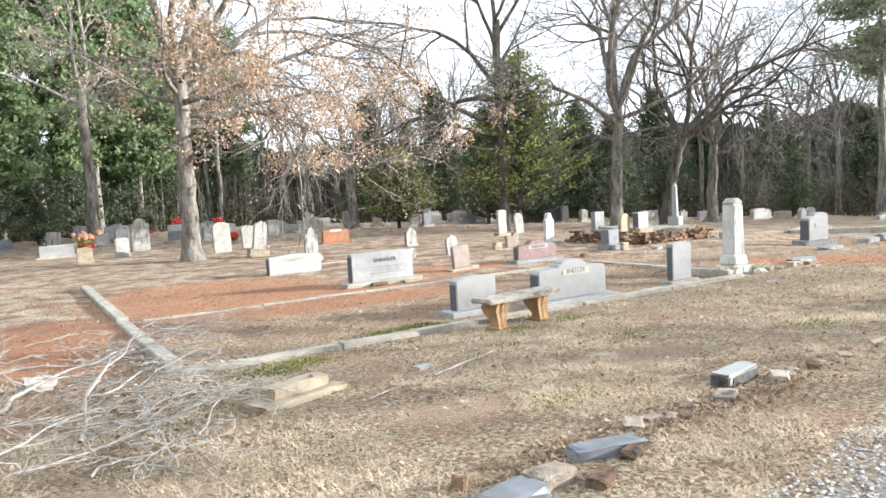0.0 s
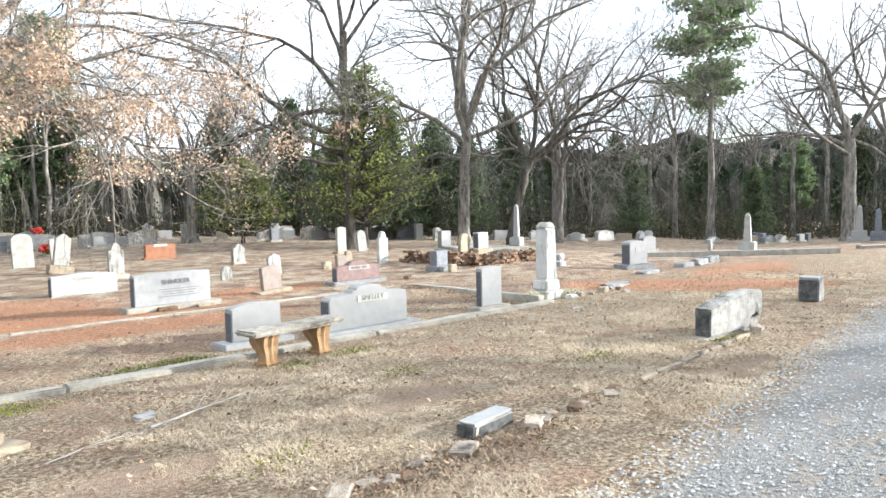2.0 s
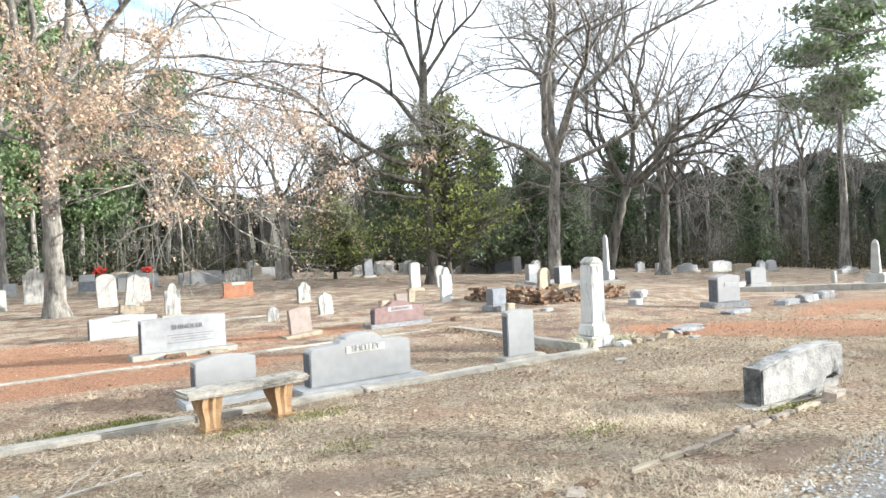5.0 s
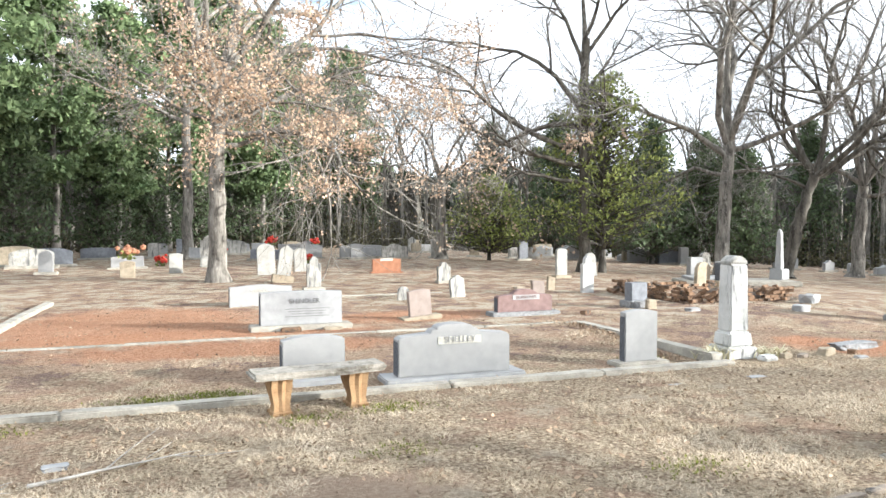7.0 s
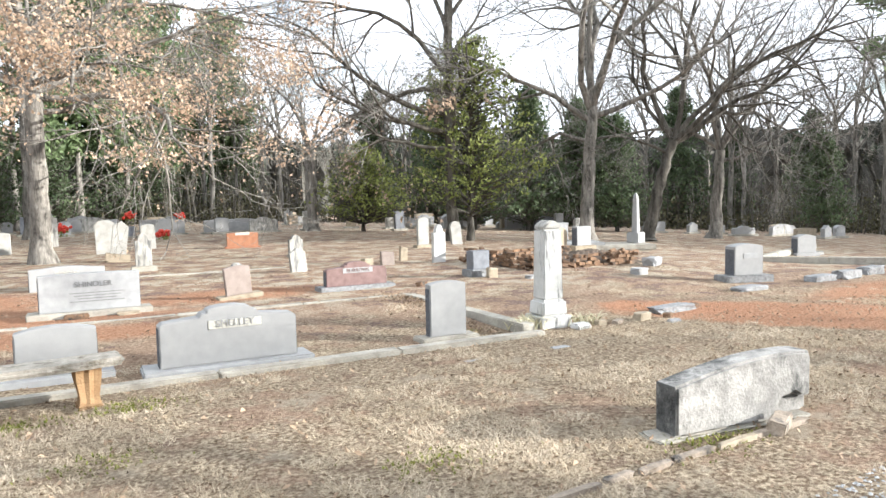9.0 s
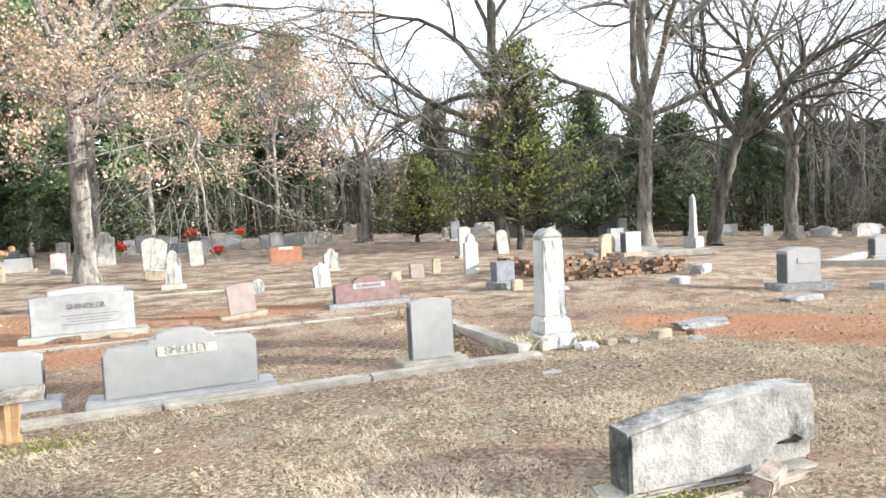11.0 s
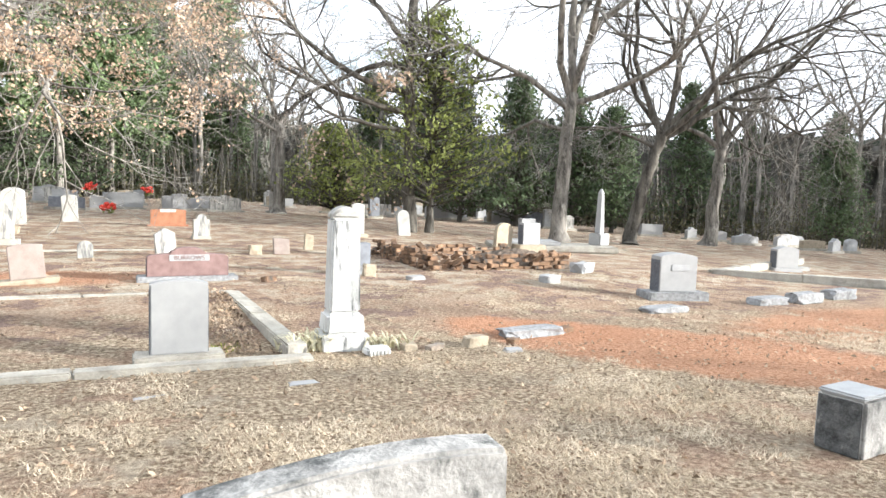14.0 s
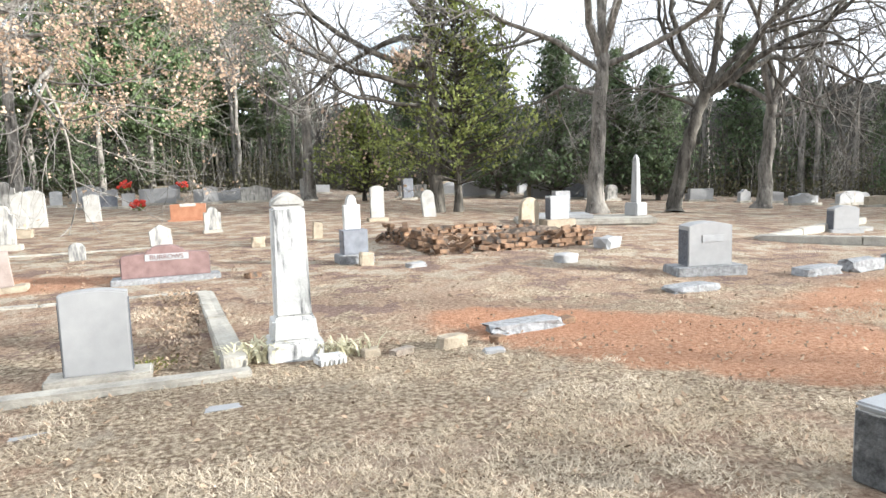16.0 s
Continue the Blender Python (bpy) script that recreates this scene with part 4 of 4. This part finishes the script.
bare_tree(39.5, 12.9, 19, 0.42, 6.0, [
    (5.0, 190, 20, 9, 0.03), (6.0, 120, 55, 11, 0.04), (6.0, 90, 82, 14, 0.02), (6.0, 300, 60, 11, 0.03), (5.5, 60, 45, 10, 0.03), (5.8, 240, 40, 9, 0.02), (6, 30, 70, 12, 0.02)], 27,
    "large bare oak by the drive", kids=(9, 6, 5, 3), size=0.85)
bare_tree(42.3, 11.6, 18, 0.45, 5.0, [
    (5.0, 300, 50, 11, 0.02), (5.0, 250, 45, 10, 0.02), (5.0, 90, 75, 13, 0.02), (5.0, 200, 70, 12, 0.02), (4.2, 320, 15, 8, 0.02), (4.6, 100, 35, 9, 0.02), (5, 0, 60, 12, 0.02)], 28,
    "large pale-trunked bare oak by the drive", kids=(9, 6, 5, 3), size=0.8)
bare_tree(2.6, 36.0, 15, 0.27, 7.0, [
    (6.5, 170, 40, 7, 0.03), (7.0, 10, 45, 6, 0.03), (7.0, 90, 75, 9, 0.02), (7.0, 250, 60, 7, 0.03)], 29, "pale-trunked tree before the pines", kids=(5, 4, 4, 2))
bare_tree(0.6, 46.0, 6, 0.16, 1.8, [(1.5, 160, 30, 3, 0.03), (1.8, 20, 40, 3.5, 0.03), (1.8, 90, 70, 3.5, 0.02)], 30, "small forked bare tree at the wood's edge", kids=(5, 4, 3, 2))
# trees across the drive, which shade the lawn
for k_, (px, py, s_) in enumerate(((25.0, -7.0, 1), (44.0, -11.0, 2), (36.0, -14.0, 3))):
    bare_tree(px, py, 15, 0.34, 5.0, [
        (4.5, 60, 40, 8, 0.03), (5.0, 180, 50, 8, 0.03), (5.0, 90, 78, 10, 0.02), (5.0, 300, 45, 8, 0.03), (4.8, 240, 40, 7, 0.03), (5, 10, 55, 8, 0.02)], 40 + s_,
        "tall bare oak across the gravel drive", kids=(6, 5, 4, 2), group="oaks across the drive")


def conifer_mesh(seed, height, width, start, n, size, shape, trunk_r):
    """Returns a trunk mesh and a crown mesh of many small sprays."""
    r = random.Random(seed)
    pts, rr = trunk_mesh(r, height * 0.97, trunk_r, (0, 0), 1.3)
    out = [(pts, [q * (1 - 0.8 * i / 12) for i, q in enumerate(rr)], 0)]
    V, F = [], []
    for b in range(n):
        f = r.random()
        z = height * (start + (1 - start) * f)
        if shape == "loose":
            wd = width * (1 - f) ** 0.5 * r.uniform(0.25, 1.15) + 0.2
        elif shape == "cone":
            wd = width * (1 - f) ** 0.75 * r.uniform(0.55, 1.1) + 0.2
        else:
            wd = width * (0.35 + 0.65 * math.sin(math.pi * min(1, 0.25 + 0.75 * f))) * r.uniform(0.5, 1.15)
        a = r.uniform(0, 2 * math.pi)
        tip = Vector((math.cos(a) * wd, math.sin(a) * wd, z + (0.12 * wd if shape == "pine" else 0.35 * wd)))
        root = Vector((0, 0, z))
        out.append(([root, root.lerp(tip, 0.5) + Vector((0, 0, -0.05 * wd)), tip], [0.035, 0.02, 0.006], 3))
        spots = []
        if shape == "tuft":
            for q in (0.45, 0.7, 0.95):
                c = root.lerp(tip, q)
                spots += [c + Vector((r.gauss(0, 0.42), r.gauss(0, 0.42), r.gauss(0.1, 0.2))) for _ in range(75)]
        for _ in range(0 if shape == "tuft" else 13 if shape == "cone" else 20):
            q = r.random() ** (0.6 if shape == "cone" else 0.35)
            sp = size * 1.1
            spots.append(root.lerp(tip, q) + Vector((r.gauss(0, sp), r.gauss(0, sp), r.gauss(0, sp * 0.6))))
        cards(r, spots, size, V, F, 1, 0.0, 1.5)
    tv, tf = tubes(out, (8, 5, 4, 3))
    return tv, tf, V, F


def tree_template(name, label, group, tv, tf, V, F, bark, leaf, x, y):
    t = thing(name, pose(x, y, swell(x, y)), label, "tree", group)
    mesh_of("trunk", tv, tf, bark, t, True)
    mesh_of("crown", V, F, leaf, t)
    return t


# cedar round the thin oak
tree_template("cedar_tree", "yellow-green cedar round an oak trunk", "", *conifer_mesh(51, 7.2, 3.1, 0.12, 380, 0.10, "loose", 0.14), BARK_DARK, CEDAR, 17.7, 23.6)
tree_template("cedar_tree", "low green cedar branches at the wood's edge", "", *conifer_mesh(52, 4.0, 2.7, 0.08, 420, 0.12, "cone", 0.1), BARK_DARK, CEDAR, 16.6, 32.5)
# tall pine standing above the wood
tree_template("pine_tree", "tall slender pine standing above the wood", "", *conifer_mesh(53, 16.4, 2.7, 0.45, 46, 0.22, "tuft", 0.26), BARK, PINEN, 41.0, 21.0)
tree_template("young_pine", "bright green young pine by the drive", "", *conifer_mesh(54, 3.6, 1.5, 0.03, 330, 0.12, "cone", 0.08), BARK_DARK, PINEN, 46.0, 5.6)

# woods: a few kinds of tree, repeated along the edge
EDGE = [(-40, 8), (-27, 26), (-13, 42), (4, 53), (20, 50), (34, 42), (45, 30), (55, 18), (63, 4), (66, -14)]


def along(f, off):
    f = max(0.0, min(0.9999, f)) * (len(EDGE) - 1)
    i = int(f)
    a, b = Vector(EDGE[i]), Vector(EDGE[i + 1])
    d = (b - a).normalized()
    p = a.lerp(b, f - i)
    return p.x - d.y * off, p.y + d.x * off


rw = random.Random(77)
bares = []
for k_ in range(3):
    tt, _ = bare_tree(*along(0.3 + 0.17 * k_, 3.0), 13, 0.17, 7.0, [(5.0 + j * 0.5, rw.uniform(0, 360), rw.uniform(40, 75), rw.uniform(4, 7), 0.04) for j in range(7)], 60 + k_,
                      "slender bare grey woodland tree", kids=(6, 4, 3, 2), bark=BARK, group="bare woodland trees", name="woodland_tree")
    for piece in tt.children:
        if piece.name.startswith("crown"):
            piece.data.materials[0] = TWIG_FAR
    bares.append(tt)
cones = [tree_template("cedar_tree", "dark green cedar at the wood's edge", "woodland cedars", *conifer_mesh(70 + k_, 9 + k_, 2.9, 0.04, 420, 0.19, "cone", 0.15), BARK_DARK, CONIFER, *along(0.2 + 0.3 * k_, 1.0)) for k_ in range(2)]
pines = [tree_template("pine_tree", "tall green pine in the wood", "woodland pines", *conifer_mesh(80 + k_, 16 + 2 * k_, 3.0, 0.22, 75, 0.24, "tuft", 0.22), BARK, PINEN, *along(0.17 + 0.06 * k_, 6.0)) for k_ in range(2)]
for i in range(88):
    f_ = (i + rw.random()) / 88
    px, py = along(f_, rw.uniform(0.0, 11.0))
    s_ = rw.uniform(0.75, 1.15)
    copy_thing(rw.choice(bares), pose(px, py, swell(px, py), 0, 0, rw.uniform(0, 360)) @ Matrix.Scale(s_, 4))
for i in range(30):
    f_ = (i + rw.random()) / 30
    px, py = along(f_, rw.uniform(1.5, 11.0))
    copy_thing(rw.choice(cones), pose(px, py, swell(px, py), 0, 0, rw.uniform(0, 360)) @ Matrix.Scale(rw.uniform(0.55, 1.0), 4))
for i in range(26):
    f_ = rw.uniform(0.02, 0.40) if i < 18 else rw.uniform(0.75, 0.99)
    px, py = along(f_, rw.uniform(2.0, 14.0))
    copy_thing(rw.choice(pines), pose(px, py, swell(px, py), 0, 0, rw.uniform(0, 360)) @ Matrix.Scale(rw.uniform(0.7, 1.05) * (1 if i < 18 else 0.55), 4))
for px, py, s_ in ((26.5, 33.5, 0.85), (29.5, 33.0, 0.8), (31.0, 31.5, 0.7), (24.0, 35.0, 0.75), (40.5, 26, 0.6), (43.5, 19.5, 0.5)):
    copy_thing(cones[0], pose(px, py, swell(px, py), 0, 0, px * 40) @ Matrix.Scale(s_, 4))
for px, py, s_ in ((1.0, 47.5, 1.05), (4.2, 50.0, 1.1), (7.0, 52.0, 1.0), (-6.0, 33.0, 0.95), (-8.5, 29.0, 0.9), (-3.5, 38.5, 0.9), (-10, 34, 1.0), (-1.0, 41.0, 0.8)):
    copy_thing(pines[0], pose(px, py, swell(px, py), 0, 0, px * 40) @ Matrix.Scale(s_, 4))
    copy_thing(cones[1], pose(px + 1.5, py + 2.0, 0, 0, 0, px * 70) @ Matrix.Scale(s_ * 0.8, 4))


def underbrush():
    r = random.Random(91)
    V, F, B = [], [], []
    for i in range(4200):
        px, py = along(r.random(), r.uniform(-1.5, 12))
        h = r.uniform(1.0, 5.5)
        p = Vector((px, py, swell(px, py) - 0.05))
        B.append(([p, p + Vector((r.gauss(0, .15), r.gauss(0, .15), h * 0.5)), p + Vector((r.gauss(0, .4), r.gauss(0, .4), h))], [0.04, 0.025, 0.005], 3))
        if r.random() < 0.75:
            cards(r, [p + Vector((r.gauss(0, 0.6), r.gauss(0, 0.6), abs(r.gauss(0, 0.3)) * h)) for _ in range(26)], 0.2, V, F)
    a, b = tubes(B, (3,))
    t1 = mesh_of("underbrush_stems", a, b, BARK_DARK)
    tagged(t1, "tangle of thin grey saplings along the wood's edge", "saplings", "", "stuff")
    t2 = mesh_of("underbrush_leaves", V, F, BRUSH)
    tagged(t2, "olive and brown leafy underbrush along the wood's edge", "underbrush", "", "stuff")


underbrush()


def far_woods():
    """The wood's depth behind the edge, an uneven crest of dim trees all round the clearing."""
    r = random.Random(95)
    V, F, crest = [], [], []
    n = 720
    for ring, (rad0, hh) in enumerate(((66, 8.0), (82, 11.5), (104, 14.0))):
        k0 = len(V)
        for i in range(n):
            a = 2 * math.pi * i / n
            rad = rad0 + 4 * math.sin(a * 7 + ring) + r.uniform(-2, 2)
            h = hh * (0.75 + 0.3 * noise.noise(Vector((a * 9, ring * 5, 0))) + r.uniform(-0.04, 0.04))
            crest.append(Vector((18 + rad * math.cos(a), 12 + rad * math.sin(a), h)))
            for q in range(4):
                V.append((18 + (rad + q * 1.2 * r.random()) * math.cos(a), 12 + (rad + q * 1.2 * r.random()) * math.sin(a), h * q / 3 if q else -2.5))
        for i in range(n):
            j = (i + 1) % n
            for q in range(3):
                F.append((k0 + i * 4 + q, k0 + j * 4 + q, k0 + j * 4 + q + 1, k0 + i * 4 + q + 1))
    for p in crest:
        for _ in range(9):
            q = p + Vector((r.gauss(0, 0.8), r.gauss(0, 0.8), r.uniform(-1.8, 0.2)))
            e = q + Vector((r.gauss(0, 0.5), r.gauss(0, 0.5), r.uniform(0.7, 1.9)))
            k0 = len(V)
            V += [q + Vector((0.09, 0.09, 0)), q - Vector((0.09, 0.09, 0)), e]
            F.append((k0, k0 + 1, k0 + 2))
    tagged(mesh_of("backdrop", V, F, FARWOOD), "dim grey-brown winter woods in the distance", "woods", "", "structure")


FARWOOD = mat("far_woods", (0.04, 0.04, 0.034), (0.12, 0.11, 0.095), 0.6, 1.0, 0.9, 4.0, (0.035, 0.05, 0.03), (0.1, 0.1, 0.05), (.5, .6))
far_woods()


# ---- fallen branches ----
def fallen(name, x, y, az, length, rad, seed, label, kids=(7, 6, 4), depth=2, z=0.05, bend=0.42):
    r = random.Random(seed)
    out = []
    d = Vector((math.cos(radians(az)), math.sin(radians(az)), 0.06))
    grow(r, Vector((0, 0, 0)), d, length, rad, 1, depth + 1, out, (0,) + kids, bend, -0.02, 50)
    out = [([Vector((p.x, p.y, abs(p.z) * 0.38 + q * 0.5)) for p, q in zip(pts, rad_)], rad_, lev) for pts, rad_, lev in out]
    V, F = tubes([(p_, [q_ * 0.68 for q_ in r_], l_) for p_, r_, l_ in out], (6, 6, 5, 4, 3))
    ob = mesh_of(name, V, F, DRIFT, None, True)
    ob.matrix_world = pose(x, y, z - 0.04)
    return tagged(ob, label, "branch", "fallen branches")


for k_, (x_, y_, az_, ln_, rad_) in enumerate(((-0.9, 6.6, 35, 2.6, 0.035), (-0.2, 5.4, 60, 2.4, 0.03), (0.4, 5.6, 150, 1.8, 0.025), (-0.6, 5.0, 10, 1.8, 0.022), (0.55, 5.0, 110, 1.5, 0.02), (-0.9, 7.6, -20, 2.0, 0.025),
                                                 (0.9, 6.2, 200, 1.8, 0.022), (-1.2, 5.6, 20, 1.8, 0.025), (0.1, 6.8, 30, 1.6, 0.02), (-0.2, 4.6, 50, 1.5, 0.018), (-0.8, 8.6, 10, 2.2, 0.022), (-1.0, 4.6, 70, 1.9, 0.02), (0.3, 4.4, 45, 1.2, 0.012))):
    fallen("fallen_branch", x_, y_, az_, ln_, rad_, 100 + k_, "bleached grey fallen branch with forked twigs")
fallen("fallen_stick", 2.75, 5.28, 20, 1.2, 0.022, 130, "bare stick lying on the lawn", (3, 2), 1, 0.05, 0.07)
fallen("fallen_stick", 1.95, 5.0, 10, 0.8, 0.01, 131, "thin twig lying on the lawn", (3, 2), 1, 0.05, 0.12)
t = link("log", box(0.34, 0.16, 0.16, 0, bevel=0.05, wear=0.01), DRIFT)
t.matrix_world = pose(-0.42, 7.45, -0.01, 0, 0, 10)
tagged(t, "short bleached log end in a brush heap", "log")


# ---- brick ruin ----
def brick_ruin():
    r = random.Random(33)
    t = thing("brick_ruin", pose(0.6, 0.55, 0.06) @ Matrix.Scale(0.91, 4), "collapsed low brick grave enclosure of old red bricks", "brick ruin")
    shapes = []
    for k in range(4):
        bm = box(0.23, 0.11, 0.075, bevel=0.008)
        for v in bm.verts:
            v.co += Vector((r.uniform(-1, 1), r.uniform(-1, 1), r.uniform(-1, 1))) * 0.006
        me = bpy.data.meshes.new("brick")
        bm.to_mesh(me)
        bm.free()
        me.materials.append(BRICK)
        shapes.append(me)

    def lay(x, y, z, rx, ry, rz):
        ob = new("brick", r.choice(shapes))
        ob.parent = t
        ob.matrix_local = pose(x, y, z, rx, ry, rz)
    # front and left walls in broken courses, the rest heaped
    for (x0, y0, x1, y1, courses) in ((13.85, 13.1, 17.2, 13.55, 4), (13.85, 13.1, 13.75, 16.2, 5), (14.0, 16.3, 17.6, 16.8, 3)):
        ln = math.hypot(x1 - x0, y1 - y0)
        a = math.degrees(math.atan2(y1 - y0, x1 - x0))
        for c in range(courses):
            n = int(ln / 0.25)
            for i in range(n):
                f = (i + 0.5 * (c % 2)) / n
                if r.random() < 0.05 + 0.12 * c:
                    continue
                lay(x0 + (x1 - x0) * f + r.gauss(0, 0.02), y0 + (y1 - y0) * f + r.gauss(0, 0.03), 0.085 * c - 0.01, r.gauss(0, 3), r.gauss(0, 3), a + r.gauss(0, 8))
    for i in range(70):
        f = r.random()
        x, y = (13.9 + 3.3 * r.random(), 13.2 + r.gauss(0.4, 0.3)) if f < 0.6 else (14.0 + r.gauss(0.3, 0.25), 13.3 + 3 * r.random())
        lay(x, y, abs(r.gauss(0.0, 0.12)), r.uniform(-40, 40), r.uniform(-40, 40), r.uniform(0, 180))
    # earth and debris heap inside
    V, F = [], []
    n = 26
    for j in range(n + 1):
        for i in range(n + 1):
            u, v = i / n * 2 - 1, j / n * 2 - 1
            h = max(0, 1 - u * u) * max(0, 1 - v * v) * 0.34 + r.uniform(-0.03, 0.03) - 0.03
            V.append((16.4 + u * 1.2, 14.4 + v * 0.95, h))
    for j in range(n):
        for i in range(n):
            F.append((j * (n + 1) + i, j * (n + 1) + i + 1, (j + 1) * (n + 1) + i + 1, (j + 1) * (n + 1) + i))
    mesh_of("earth_heap", V, F, DARKSOIL, t)


DARKSOIL = mat("dark_earth", (0.05, 0.04, 0.03), (0.16, 0.12, 0.09), 8, 0.95, 0.9, 40)
brick_ruin()


# ---- small ground cover ----
def drive_edge(x):
    return 1.32 + 0.145 * x


def lawn():
    r = random.Random(200)
    V, F = [], []
    n = 0
    while n < 34000:
        x, y = r.uniform(-1.5, 17), r.uniform(1.3, 12)
        if y < drive_edge(x) + 0.1 or r.random() > min(1, 4.5 / max(y, 2.5)):
            continue
        cx, cy = (x - 14.1) * 0.669 - (y - 6.6) * 0.743, (y - 6.6) * 0.669 + (x - 14.1) * 0.743
        if (cx / 2.6) ** 2 + (cy / 1.05) ** 2 < 1 or (x < 5.5 and y > 9.4):
            continue
        if noise.noise(Vector((x * 0.7, y * 0.7, 5))) + 0.7 * noise.noise(Vector((x * 3.1, y * 3.1, 9))) < -0.05 + (0.45 if y > 7.4 else 0):
            continue
        n += 1
        size = r.uniform(0.5, 1.05)
        for _ in range(9):
            px, py = x + r.gauss(0, 0.03), y + r.gauss(0, 0.03)
            z = swell(px, py) - 0.004
            a, ln = r.uniform(0, 6.283), r.uniform(0.03, 0.08) * size
            w = r.uniform(0.002, 0.0045)
            dx, dy = math.cos(a), math.sin(a)
            k = len(V)
            V += [(px - dy * w, py + dx * w, z), (px + dy * w, py - dx * w, z), (px + dx * ln, py + dy * ln, z + ln * r.uniform(0.15, 0.75))]
            F.append((k, k + 1, k + 2))
    tagged(mesh_of("grass", V, F, STRAW), "short dry straw-coloured winter grass", "grass", "", "stuff")
    V, F = [], []
    for i in range(17000):
        x, y = r.uniform(-2, 18), r.uniform(2, 15)
        if y < drive_edge(x) + 0.1:
            continue
        if i < 1500:
            x, y = r.gauss(3.6, 0.9), r.gauss(3.1, 0.12)
        elif i < 2600:
            x, y = 9.7 - abs(r.gauss(0, 0.25)), r.uniform(7.7, 11)
        elif i < 3800:
            x, y = r.gauss(0.45, 0.35), r.uniform(4.5, 9)
        elif y > 7.4 and r.random() < 0.7:
            continue
        z = swell(x, y) + 0.008
        a, s = r.uniform(0, 6.283), r.uniform(0.010, 0.032)
        ca, sa = math.cos(a) * s, math.sin(a) * s
        k = len(V)
        V += [(x - ca, y - sa, z), (x + sa * 0.5, y - ca * 0.5, z + r.uniform(0, 0.03)), (x + ca, y + sa, z + r.uniform(0, 0.035)), (x - sa * 0.5, y + ca * 0.5, z + r.uniform(0, 0.015))]
        F.append((k, k + 1, k + 2, k + 3))
    tagged(mesh_of("fallen_leaves", V, F, DEADLEAF), "scattered dead oak leaves", "leaves", "", "stuff")
    V, F = [], []
    for i in range(17000):
        x = r.uniform(2.0, 24) if i % 3 else r.uniform(2, 12)
        y = drive_edge(x) + 0.25 - abs(r.gauss(0, 1.4))
        s = r.uniform(0.006, 0.017)
        k = len(V)
        z = swell(x, y) + s * 0.3
        for ax in ((1, 0, 0), (-1, 0, 0), (0, 1, 0), (0, -1, 0), (0, 0, .7), (0, 0, -.7)):
            V.append((x + (ax[0] + r.uniform(-.3, .3)) * s, y + (ax[1] + r.uniform(-.3, .3)) * s, z + ax[2] * s))
        for f in ((0, 2, 4), (2, 1, 4), (1, 3, 4), (3, 0, 4)):
            F.append(tuple(k + q for q in f))
    tagged(mesh_of("gravel", V, F, GRAVELST), "loose grey gravel stones on the drive", "gravel", "", "stuff")


lawn()


def blades(name, x, y, n, spread, height, material, label, cat, seed):
    r = random.Random(seed)
    V, F = [], []
    for i in range(n):
        px, py = r.gauss(0, spread), r.gauss(0, spread * 0.6)
        a, ln = r.uniform(0, 6.283), height * r.uniform(0.6, 1.2)
        w = height * (0.2 if material is MOSS else 0.06)
        prev = None
        for q in range(4):
            f = q / 3
            out_ = ln * 0.75 * f ** 1.6
            cx, cy, cz = px + math.cos(a) * out_, py + math.sin(a) * out_, ln * (f - 0.55 * f ** 3)
            k = len(V)
            ww = w * (1 - 0.85 * f)
            V += [(cx - math.sin(a) * ww, cy + math.cos(a) * ww, cz), (cx + math.sin(a) * ww, cy - math.cos(a) * ww, cz)]
            if prev is not None:
                F.append((prev, prev + 1, k + 1, k))
            prev = k
    ob = mesh_of(name, V, F, material)
    ob.matrix_world = pose(x, y, swell(x, y) + 0.004)
    return tagged(ob, label, cat, "", "stuff" if cat == "moss" else "")


blades("iris_clump", 10.12, 7.70, 80, 0.12, 0.27, IRISLEAF, "pale withered iris leaves at a monument's foot", "plant", 301)
blades("iris_clump", 10.86, 7.60, 60, 0.11, 0.23, IRISLEAF, "pale withered iris leaves at a monument's foot", "plant", 302)
for k_, (x_, y_, n_) in enumerate(((4.7, 6.45, 260), (3.9, 7.6, 420), (3.3, 7.55, 420), (5.3, 5.3, 110), (1.6, 6.6, 600), (2.0, 6.75, 400), (9.0, 3.72, 260), (7.2, 4.3, 160), (5.55, 6.6, 240), (3.15, 3.95, 120), (9.2, 8.0, 260))):
    blades("moss_patch", x_, y_, n_, 0.19, 0.035, MOSS, "yellow-green moss patch in the lawn", "moss", 310 + k_)
